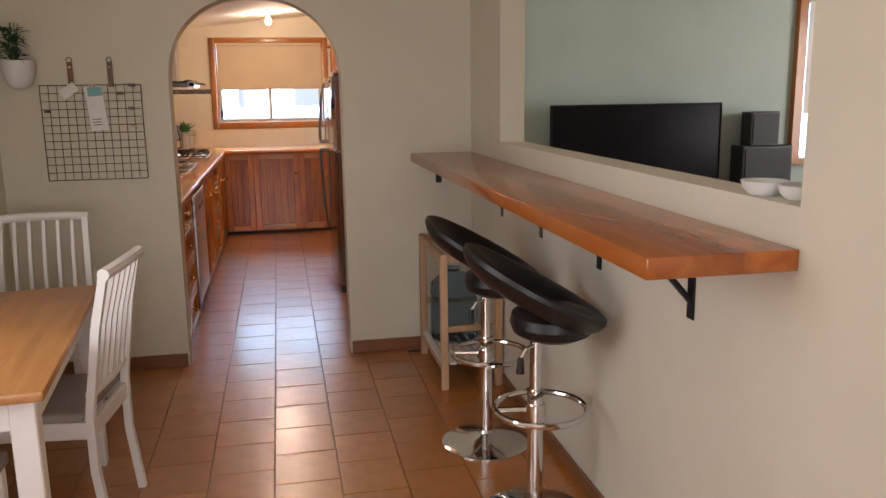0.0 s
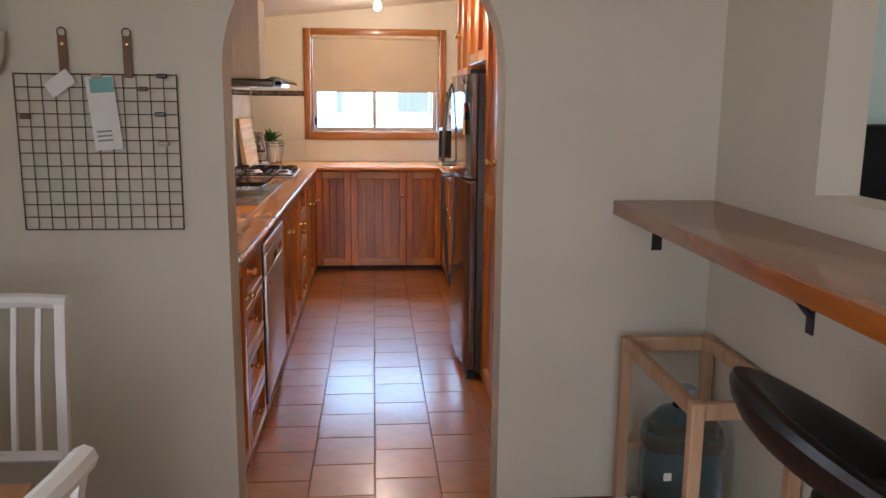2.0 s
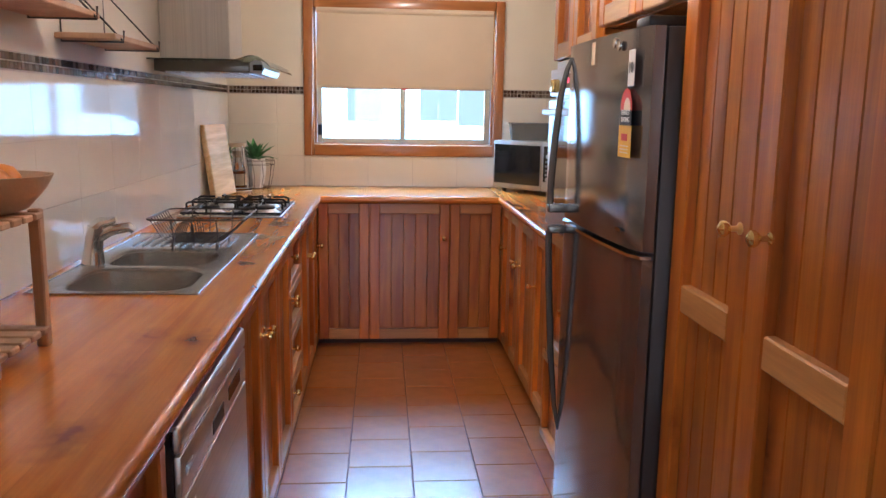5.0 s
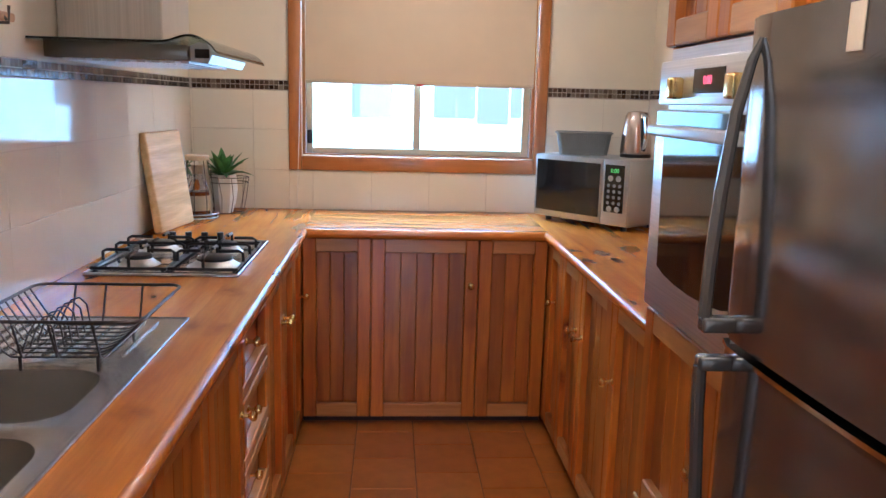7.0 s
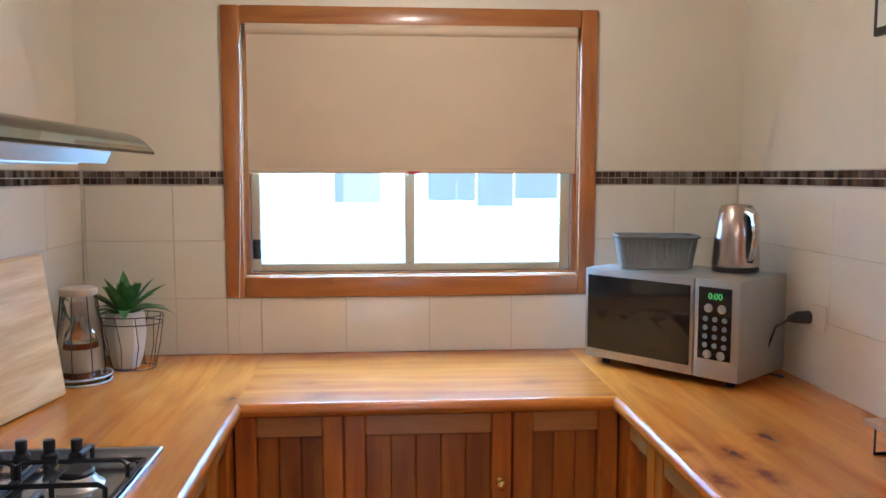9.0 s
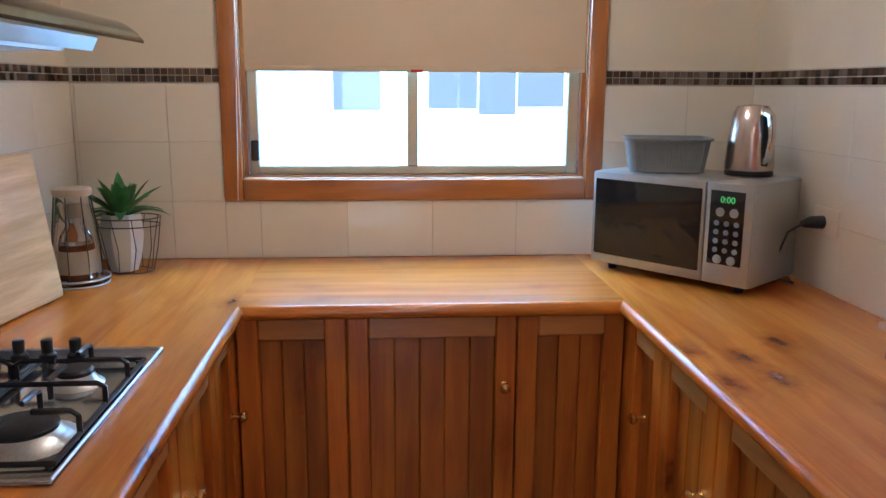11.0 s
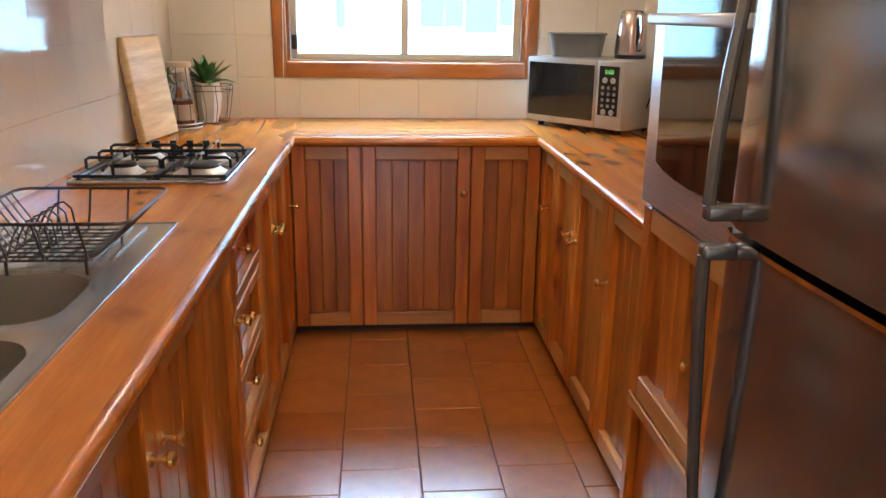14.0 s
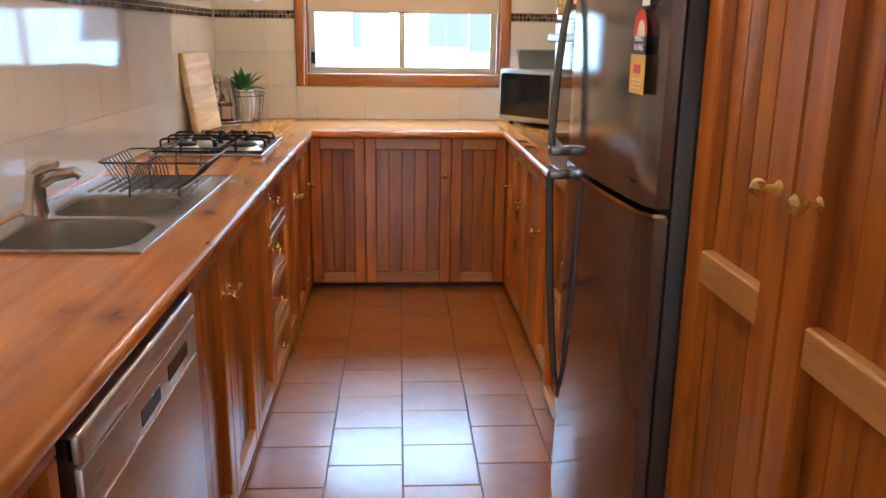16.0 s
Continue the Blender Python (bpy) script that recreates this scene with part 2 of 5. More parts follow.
M_CUSH = plain("grey_seat_fabric", (0.32, 0.28, 0.25), 0.9, var=0.1, bump=0.5, fine=300)
M_LEATHER = plain("black_faux_leather", (0.007, 0.0065, 0.007), 0.42, var=0.2, bump=0.12, fine=220)
M_CHROME = plain("chrome", (0.75, 0.75, 0.74), 0.09, 1.0, var=0.03, bump=0.0)
M_BRASS = plain("aged_brass", (0.86, 0.64, 0.25), 0.26, 1.0, var=0.1, bump=0.02)
M_STEEL = brushed("brushed_steel", (0.7, 0.69, 0.67), 0.36, "y")
M_STEELV = brushed("brushed_steel_upright", (0.58, 0.56, 0.53), 0.3, "z")
M_SINK = brushed("sink_steel", (0.46, 0.44, 0.4), 0.26, "y")
M_HANDLE = plain("grey_handle_metal", (0.21, 0.2, 0.185), 0.25, 0.7, var=0.06, size=3, bump=0.02)
M_HOB = plain("polished_hob_steel", (0.42, 0.42, 0.43), 0.14, 0.9, var=0.06, size=4, bump=0.02)
M_FRIDGE = plain("dark_fridge_steel", (0.24, 0.215, 0.205), 0.085, 0.8, var=0.06, size=2, bump=0.03, fine=300)
M_FSIDE = plain("fridge_side", (0.07, 0.055, 0.05), 0.4, 0.2, var=0.1)
M_BLACK = plain("black_plastic", (0.015, 0.014, 0.014), 0.35, var=0.2)
M_BGLASS = plain("black_glass", (0.012, 0.012, 0.013), 0.05, var=0.1, bump=0)
M_SCREEN = plain("matte_screen", (0.01, 0.01, 0.011), 0.4, var=0.1, bump=0)
M_SCREEN.node_tree.nodes["Principled BSDF"].inputs["Specular IOR Level"].default_value = 0.08
M_IRON = plain("black_enamel_iron", (0.02, 0.02, 0.024), 0.3, 0.2, var=0.2)
M_WIRE = plain("dark_wire", (0.1, 0.088, 0.08), 0.35, 0.8, var=0.2)
M_SILVER = plain("silver_paint", (0.42, 0.42, 0.41), 0.3, 0.55, var=0.03)
M_BLIND = plain("beige_blind_fabric", (0.62, 0.5, 0.36), 0.85, var=0.03, bump=0.3, fine=400)
M_ALU = plain("cream_aluminium", (0.5, 0.43, 0.29), 0.35, 0.2, var=0.04)
M_GLASS = glassy("clear_glass")
M_GREENGLASS = glassy("hood_glass", (0.75, 0.9, 0.82))
M_AMBER = plain("amber_liquor", (0.22, 0.055, 0.012), 0.08, var=0.15, bump=0, coat=0.6)
M_PAPER = plain("white_paper", (0.78, 0.76, 0.72), 0.8, var=0.05)
M_TEAL = plain("teal_print", (0.2, 0.45, 0.45), 0.8)
M_CREAM = plain("cream_label", (0.75, 0.6, 0.42), 0.7)
M_POT = plain("white_ceramic", (0.72, 0.72, 0.7), 0.35, var=0.05)
M_LEAF = plain("plant_leaf", (0.06, 0.19, 0.045), 0.45, var=0.4, size=20, bump=0.1)
M_LEAFD = plain("dark_plant_leaf", (0.03, 0.075, 0.025), 0.5, var=0.4, size=20, bump=0.1)
M_GREY = plain("grey_plastic_basket", (0.2, 0.22, 0.23), 0.55, var=0.06)
M_BOARD = wood("chopping_board_timber", "y", (0.56, 0.35, 0.14), (0.84, 0.63, 0.34), 0.5, knots=False, coat=0, width=1.4)
M_ROSE = plain("kettle_metal", (0.62, 0.52, 0.46), 0.25, 1.0, var=0.03)
M_BOTTLE = glassy("blue_bottle_plastic", (0.4, 0.53, 0.62), 0.15, 1.2)
M_CLAY = plain("woven_clay_bowl", (0.6, 0.47, 0.33), 0.8, var=0.15, bump=0.5, fine=60)
M_ORANGE = plain("orange_peel", (0.75, 0.25, 0.03), 0.45, var=0.1, bump=0.2, fine=160)
M_LEATHSTR = plain("brown_leather_strap", (0.16, 0.075, 0.035), 0.5, var=0.15)
M_LINEN = plain("vase_stone", (0.3, 0.25, 0.18), 0.8, var=0.15)
M_RED = plain("red_label", (0.6, 0.05, 0.03), 0.6)
M_YELLOW = plain("yellow_label", (0.75, 0.42, 0.03), 0.6)
M_LBLACK = plain("black_label", (0.03, 0.03, 0.03), 0.6)
M_BULB = glow("lit_bulb", (1.0, 0.7, 0.4), 25)
M_LED = glow("green_display", (0.25, 1.0, 0.2), 0.6)
M_LEDR = glow("red_display", (1.0, 0.1, 0.15), 2.0)
M_PALESTEEL = plain("pale_satin_steel", (0.55, 0.56, 0.56), 0.35, 0.4, var=0.03)
M_OUTLET = plain("outlet_plastic", (0.75, 0.66, 0.55), 0.4, var=0.03)
M_GRASS = plain("dry_lawn", (0.3, 0.3, 0.2), 0.95, var=0.3, size=3)
M_BLUE = plain("blue_carton_print", (0.1, 0.2, 0.42), 0.5, var=0.08)
M_FENCE = plain("blue_print", (0.42, 0.5, 0.58), 0.7, var=0.1)
# emission stands in for daylight; its blue cools the reflections indoors
M_BACK = glow("daylight_glow", (0.4, 0.7, 1.0), 9.0)
# fence shapes glow pale blue: the outdoor haze is put into their emission
M_HAZEGLOW = glow("fence_haze_glow", (0.52, 0.67, 0.84), 1.1)


# ---------- building helpers ----------
def box(bm, x0, x1, y0, y1, z0, z1, bevel=0.0, seg=1):
    vs = [bm.verts.new((x, y, z)) for x in (x0, x1) for y in (y0, y1) for z in (z0, z1)]
    fs = [bm.faces.new([vs[i] for i in q]) for q in ((0, 1, 3, 2), (4, 6, 7, 5), (0, 4, 5, 1), (2, 3, 7, 6), (0, 2, 6, 4), (1, 5, 7, 3))]
    if bevel:
        es = list({e for f in fs for e in f.edges})
        bmesh.ops.bevel(bm, geom=es, offset=bevel, segments=seg, profile=0.5, affect='EDGES')
    return bm


def B(x0, x1, y0, y1, z0, z1, bevel=0.0, seg=1):
    return box(bmesh.new(), x0, x1, y0, y1, z0, z1, bevel, seg)


def tube(bm, pts, r, n=8, close=False):
    """A round bar along a line of points."""
    pts = [Vector(p) for p in pts]
    rings, up = [], None
    k = len(pts)
    for i, p in enumerate(pts):
        a = pts[(i - 1) % k] if (i or close) else p
        c = pts[(i + 1) % k] if (i < k - 1 or close) else p
        d = (c - a).normalized()
        if up is None:
            up = d.orthogonal().normalized()
        else:
            up = (up - d * up.dot(d))
            up = up.normalized() if up.length > 1e-6 else d.orthogonal().normalized()
        s = d.cross(up)
        rad = r[i] if isinstance(r, (list, tuple)) else r
        rings.append([bm.verts.new(p + rad * (math.cos(t) * up + math.sin(t) * s)) for t in [2 * math.pi * j / n for j in range(n)]])
    for i in range(k if close else k - 1):
        a, c = rings[i], rings[(i + 1) % k]
        for j in range(n):
            bm.faces.new((a[j], a[(j + 1) % n], c[(j + 1) % n], c[j]))
    if not close:
        bm.faces.new(rings[0][::-1])
        bm.faces.new(rings[-1])
    return bm


def T(pts, r, n=8, close=False):
    return tube(bmesh.new(), pts, r, n, close)


def lathe(bm, prof, at=(0, 0, 0), n=24, axis="z", sx=1.0, sy=1.0):
    """A turned shape: prof is rows of radius, height."""
    at = Vector(at)
    rings = []
    for r, h in prof:
        ring = []
        for j in range(n):
            t = 2 * math.pi * j / n
            u, v = r * math.cos(t) * sx, r * math.sin(t) * sy
            p = {"z": (u, v, h), "x": (h, u, v), "y": (u, h, v)}[axis]
            ring.append(bm.verts.new(at + Vector(p)))
        rings.append(ring)
    for a, c in zip(rings, rings[1:]):
        for j in range(n):
            bm.faces.new((a[j], a[(j + 1) % n], c[(j + 1) % n], c[j]))
    bm.faces.new(rings[0][::-1])
    bm.faces.new(rings[-1])
    return bm


def LT(prof, at=(0, 0, 0), n=24, axis="z", sx=1.0, sy=1.0):
    return lathe(bmesh.new(), prof, at, n, axis, sx, sy)


def prism(bm, outline, axis, a0, a1):
    """An outline in the plane across an axis, drawn out along it."""
    def at(u, v, a):
        return {"x": (a, u, v), "y": (u, a, v), "z": (u, v, a)}[axis]
    lo = [bm.verts.new(at(u, v, a0)) for u, v in outline]
    hi = [bm.verts.new(at(u, v, a1)) for u, v in outline]
    bm.faces.new(lo[::-1])
    bm.faces.new(hi)
    k = len(lo)
    for i in range(k):
        bm.faces.new((lo[i], lo[(i + 1) % k], hi[(i + 1) % k], hi[i]))
    return bm


def P(outline, axis, a0, a1):
    return prism(bmesh.new(), outline, axis, a0, a1)


def finish(name, bm, mat, smooth=True):
    bmesh.ops.recalc_face_normals(bm, faces=bm.faces)
    me = bpy.data.meshes.new(name)
    bm.to_mesh(me)
    bm.free()
    me.materials.append(mat)
    if smooth:
        me.shade_smooth()
        me.set_sharp_from_angle(angle=radians(35))
    return new(name, me)


def setting(name, bm, mat, label="", smooth=True):
    return tagged(finish(name, bm, mat, smooth), label, "", "", "structure")


def thing(name, at, label, category, group="", rz=0):
    ob = new(name)
    ob.empty_display_size = 0.1
    ob.matrix_basis = pose(*at, 0, 0, rz)
    return tagged(ob, label, category, group)


def part(name, bm, mat, parent, label="", local=False):
    ob = finish(name, bm, mat)
    ob.parent = parent
    if parent.type == 'EMPTY' and not local:
        ob.matrix_parent_inverse = parent.matrix_basis.inverted()
    return tagged(ob, label)


def solo(name, bm, mat, label, category, group=""):
    return tagged(finish(name, bm, mat), label, category, group)


def rounded(w, h, r, n=5, cx=0.0, cy=0.0):
    pts = []
    for qx, qy, a0 in ((1, 1, 0), (-1, 1, 90), (-1, -1, 180), (1, -1, 270)):
        for i in range(n + 1):
            a = radians(a0 + 90 * i / n)
            pts.append((cx + qx * (w / 2 - r) + r * math.cos(a), cy + qy * (h / 2 - r) + r * math.sin(a)))
    return pts


# ---------- setting ----------
XL, XR = -0.645, 1.672        # kitchen side walls
DR = 1.625                    # servery wall
DL = -0.84                    # dining side wall
YB = 4.92                     # kitchen end wall
AX, AR, AZ = 0.453, 0.449, 1.535


def ceil_z(x):
    return 2.164 + 0.103 * (x - XL)


def holed(axis, a0, a1, outer, hole):
    """A wall slab across an axis with one rectangular opening through it."""
    bm = bmesh.new()
    rings = []
    for a in (a0, a1):
        for u0, u1, v0, v1 in (outer, hole):
            rings.append([bm.verts.new((u, a, v) if axis == "y" else (a, u, v)) for u, v in ((u0, v0), (u1, v0), (u1, v1), (u0, v1))])
    for p, q in ((0, 1), (2, 3), (0, 2), (1, 3)):
        for i in range(4):
            j = (i + 1) % 4
            bm.faces.new((rings[p][i], rings[p][j], rings[q][j], rings[q][i]))
    bmesh.ops.recalc_face_normals(bm, faces=bm.faces)
    return bm


setting("floor", B(-1.2, 6.0, -6.3, 5.0, -0.2, -0.006), M_GROUT, "dark grout bed under terracotta tiles", False)

# arch wall
arc = []
for deg in range(0, 181, 3):
    ca, sa = math.cos(radians(deg)), math.sin(radians(deg))
    arc.append((AX - AR * math.copysign(abs(ca) ** 0.89, ca), AZ + AR * abs(sa) ** 0.89))
outline = [(DL - 0.1, -0.02), (AX - AR, -0.02)] + arc + [(AX + AR, -0.02), (XR + 0.12, -0.02), (XR + 0.12, 2.6), (DL - 0.1, 2.6)]
bm = P(outline, "y", 0.0, 0.16)
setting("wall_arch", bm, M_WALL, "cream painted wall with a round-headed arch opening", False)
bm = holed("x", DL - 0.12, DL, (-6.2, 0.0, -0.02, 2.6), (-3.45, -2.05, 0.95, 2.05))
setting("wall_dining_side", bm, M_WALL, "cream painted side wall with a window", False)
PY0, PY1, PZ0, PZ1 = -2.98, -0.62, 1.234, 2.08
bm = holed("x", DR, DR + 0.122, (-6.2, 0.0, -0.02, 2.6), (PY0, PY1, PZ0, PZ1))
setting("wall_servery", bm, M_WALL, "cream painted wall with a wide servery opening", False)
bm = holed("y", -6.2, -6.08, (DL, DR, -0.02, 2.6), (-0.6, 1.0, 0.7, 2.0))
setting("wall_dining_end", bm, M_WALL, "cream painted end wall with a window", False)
setting("ceiling_dining", B(DL, DR, -6.2, 0.0, 2.45, 2.55), M_CEIL, "", False)

# kitchen shell
setting("wall_kitchen_left", B(XL - 0.12, XL, 0.12, YB + 0.12, -0.02, 2.6), M_KWALL, "cream painted kitchen wall", False)
setting("wall_kitchen_right", B(XR, XR + 0.118, 0.12, YB + 0.12, -0.02, 2.6), M_KWALL, "cream painted kitchen wall", False)
KX0, KX1, KZ0, KZ1 = -0.092, 1.078, 1.175, 2.03
bm = holed("y", YB, YB + 0.14, (XL, XR, -0.02, 2.6), (KX0, KX1, KZ0, KZ1))
setting("wall_kitchen_end", bm, M_KWALL, "cream painted kitchen wall with a window", False)
bm = bmesh.new()
prism(bm, [(XL, ceil_z(XL)), (XR, ceil_z(XR)), (XR, ceil_z(XR) + 0.1), (XL, ceil_z(XL) + 0.1)], "y", 0.12, YB)
setting("ceiling_kitchen", bm, M_CEIL, "sloping cream painted ceiling", False)

# living room seen through the servery
LY, LX = 1.05, 5.65
bm = bmesh.new()
box(bm, DR + 0.122, 4.42, LY, LY + 0.12, -0.02, 2.6)
box(bm, 4.42, 5.3, LY, LY + 0.12, -0.02, 0.95)
box(bm, 4.42, 5.3, LY, LY + 0.12, 2.1, 2.6)
box(bm, 5.3, LX, LY, LY + 0.12, -0.02, 2.6)
setting("wall_living_end", bm, M_GREEN, "sage green painted living room wall", False)
bm = bmesh.new()
# unseen wall; its opening is added for the fill lamp
box(bm, LX, LX + 0.12, -6.2, -1.65, -0.02, 2.6)
box(bm, LX, LX + 0.12, 0.05, LY + 0.12, -0.02, 2.6)
box(bm, LX, LX + 0.12, -1.65, 0.05, -0.02, 0.8)
box(bm, LX, LX + 0.12, -1.65, 0.05, 2.1, 2.6)
setting("wall_living_side", bm, M_GREEN, "sage green painted living room wall", False)
setting("wall_living_back", B(DR + 0.122, LX, -6.2, -6.08, -0.02, 2.6), M_GREEN, "", False)
setting("wall_living_inner", B(DR + 0.122, DR + 0.13, 0.0, LY, -0.02, 2.6), M_GREEN, "", False)
setting("ceiling_living", B(DR + 0.122, LX, -6.2, LY, 2.45, 2.55), M_CEIL, "", False)
w2 = setting("window_2", P([(4.36, 0.9), (4.43, 0.9), (4.43, 2.16), (4.36, 2.16)], "y", LY - 0.05, LY + 0.01), M_ARCHI, "dark timber window frame in the living room")
part("window_sill", B(4.43, 5.3, LY - 0.05, LY + 0.01, 0.9, 0.95), M_ARCHIX, w2)
# white panel added over the upper opening in place of bright outdoors
part("blind", B(4.46, 5.28, LY - 0.02, LY - 0.012, 1.28, 2.1), M_PAPER, w2, "white panel standing in for the bright outdoors")

# skirting of the arch wall and the servery wall
setting("baseboard", B(DL, -0.004, -0.016, 0.0, 0, 0.075, 0.004), M_SKIRT, "brown timber skirting board")
setting("baseboard_2", B(0.91, DR, -0.016, 0.0, 0, 0.075, 0.004), M_SKIRT, "brown timber skirting board")
setting("baseboard_3", B(DR - 0.014, DR, -6.0, -0.017, 0, 0.06, 0.004), M_SKIRT, "brown timber skirting board")

# kitchen window
w1 = setting("window_1", B(-0.156, -0.092, YB - 0.022, YB + 0.02, 1.10, 2.095, 0.006, 2), M_ARCHI, "sliding window in a varnished timber surround, blind half down")
part("frame_right", B(1.078, 1.138, YB - 0.022, YB + 0.02, 1.10, 2.095, 0.006, 2), M_ARCHI, w1)
part("frame_bottom", B(-0.092, 1.078, YB - 0.022, YB + 0.02, 1.10, 1.172, 0.006, 2), M_ARCHIX, w1)
part("frame_top", B(-0.092, 1.078, YB - 0.022, YB + 0.02, 2.03, 2.095, 0.006, 2), M_ARCHIX, w1)
part("reveal_left", B(-0.092, -0.077, YB + 0.02, YB + 0.13, 1.172, 2.03), M_ARCHI, w1)
part("reveal_right", B(1.063, 1.078, YB + 0.02, YB + 0.13, 1.172, 2.03), M_ARCHI, w1)
part("window_sill", B(-0.077, 1.063, YB + 0.02, YB + 0.13, 1.172, 1.182), M_ARCHIX, w1)
sash = part("sash", B(-0.075, -0.043, YB + 0.04, YB + 0.08, 1.183, 2.03, 0.003), M_ALU, w1, "cream aluminium sash")
for x0, x1, z0, z1 in ((1.022, 1.06, 1.183, 2.03), (-0.043, 1.022, 1.183, 1.212)):
    part("sash", B(x0, x1, YB + 0.04, YB + 0.08, z0, z1, 0.003), M_ALU, w1)
part("meeting_stile", B(0.464, 0.500, YB + 0.035, YB + 0.075, 1.212, 2.03, 0.003), M_ALU, w1)
for x0, x1, yy in ((-0.043, 0.466, 0.055), (0.498, 1.022, 0.066)):
    g = part("pane", B(x0, x1, YB + yy, YB + yy + 0.004, 1.212, 2.03), M_GLASS, w1)
    g.visible_shadow = False
part("latch", B(-0.07, -0.042, YB + 0.028, YB + 0.042, 1.23, 1.3, 0.006, 2), M_BLACK, w1, "black plastic window latch")

blind = thing("roller_blind", (0.49, YB, 2.0), "beige fabric roller blind drawn half down over the window", "blind")
part("fabric", B(-0.072, 1.064, YB - 0.012, YB - 0.009, 1.545, 2.02), M_BLIND, blind)
part("bottom_bar", B(-0.072, 1.064, YB - 0.016, YB - 0.005, 1.53, 1.548, 0.003, 2), M_BLIND, blind)
part("roller", T([(-0.072, YB - 0.006, 2.02), (1.064, YB - 0.006, 2.02)], 0.022, 14), M_BLIND, blind)
part("pull_tab", B(0.475, 0.515, YB - 0.018, YB - 0.016, 1.528, 1.538), M_RED, blind, "small red tab")
part("cord", T([(-0.088, YB - 0.03, 2.0), (-0.103, YB - 0.03, 1.3), (-0.116, YB - 0.028, 0.91)], 0.0018, 5), M_PAPER, blind, "thin pull cord")

# outside
setting("ground", B(-60, 60, -60, 90, -0.5, -0.3), M_GRASS, "dry grass", False)
# glowing slab added in place of the bright outdoors
setting("backdrop", B(-14, 15, 11.0, 11.1, -0.3, 7.0), M_BACK, "glowing slab standing in for daylight beyond the window", False)
# fence panels, their daylight haze made by a glowing colour
shade = setting("backdrop_fence", B(-0.12, 0.36, 10.5, 10.53, 1.24, 2.4), M_HAZEGLOW, "garden fence shapes beyond the window, blue haze put in as glow", False)
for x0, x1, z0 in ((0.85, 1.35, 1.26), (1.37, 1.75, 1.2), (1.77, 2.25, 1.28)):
    part("panel", B(x0, x1, 10.5, 10.53, z0, 2.4), M_HAZEGLOW, shade)


# ---------- kitchen cabinets ----------
def fb(face, F, u0, u1, v0, v1, n0, n1, bevel=0.0):
    """A box on a cabinet front: u along it, v up, n outwards."""
    if face == "L":
        return B(F + n0, F + n1, u0, u1, v0, v1, bevel)
    if face == "R":
        return B(F - n1, F - n0, u0, u1, v0, v1, bevel)
    return B(u0, u1, F - n1, F - n0, v0, v1, bevel)


def knob(face, F, u, v, parent):
    prof = [(0.012, 0.0), (0.012, 0.003), (0.006, 0.007), (0.0055, 0.02), (0.0115, 0.025), (0.0155, 0.031), (0.015, 0.038), (0.009, 0.043), (0.002, 0.044)]
    if face == "L":
        bm = LT(prof, (F, u, v), 14, "x")
    elif face == "R":
        bm = LT([(r, -h) for r, h in prof], (F, u, v), 14, "x")
    else:
        bm = LT([(r, -h) for r, h in prof], (u, F, v), 14, "y")
    return part("knob", bm, M_BRASS, parent, "round brass knob")


def cab_door(face, F, u0, u1, v0, v1, parent, knob_at=None, mid=None, stile=0.058):
    """A framed door lined with upright boards: stiles, rails, boards, a knob."""
    u0, u1, v0, v1 = u0 + 0.002, u1 - 0.002, v0 + 0.002, v1 - 0.002
    rail_m = M_RAIL if face == "B" else M_RAILY
    d = part("door", fb(face, F, u0 + 0.01, u1 - 0.01, v0 + 0.01, v1 - 0.01, -0.017, -0.012), M_PLANK, parent)
    for a, b in ((u0, u0 + stile), (u1 - stile, u1)):
        part("stile", fb(face, F, a, b, v0, v1, -0.016, 0.022, 0.004), M_PINE, d)
    rails = [(v0, v0 + 0.062), (v1 - 0.062, v1)] + ([(mid - 0.032, mid + 0.032)] if mid else [])
    for a, b in rails:
        part("rail", fb(face, F, u0 + stile, u1 - stile, a, b, -0.016, 0.021, 0.004), rail_m, d)
    w = u1 - u0 - 2 * stile
    n = max(2, round(w / 0.07))
    for i in range(n):
        a, b = u0 + stile + w * i / n, u0 + stile + w * (i + 1) / n
        part("plank", fb(face, F, a + 0.0004, b - 0.0004, v0 + 0.062, v1 - 0.062, -0.013, -0.001, 0.0028), M_PLANK, d)
    if knob_at:
        knob(face, F + {"L": 0.022, "R": -0.022, "B": -0.022}[face], *knob_at, d)
    return d


def drawer(face, F, u0, u1, v0, v1, parent):
    d = part("drawer", fb(face, F, u0 + 0.002, u1 - 0.002, v0 + 0.003, v1 - 0.003, -0.017, -0.006, 0.003), M_PLANK, parent)
    s = 0.04
    rail_m = M_RAIL if face == "B" else M_RAILY
    for a, b in ((v0 + 0.003, v0 + s), (v1 - s, v1 - 0.003)):
        part("rail", fb(face, F, u0 + 0.002, u1 - 0.002, a, b, -0.006, 0.024, 0.004), rail_m, d)
    for a, b in ((u0 + 0.002, u0 + s), (u1 - s, u1 - 0.002)):
        part("stile", fb(face, F, a, b, v0 + s, v1 - s, -0.006, 0.023, 0.004), M_PINE, d)
    knob(face, F + (-0.006 if face == "L" else 0.006), (u0 + u1) / 2, (v0 + v1) / 2, d)
    return d


ZT, ZK = 0.86, 0.032
LF, RF, BF = -0.052, 1.082, 4.322       # carcass fronts; doors stand 22 mm proud


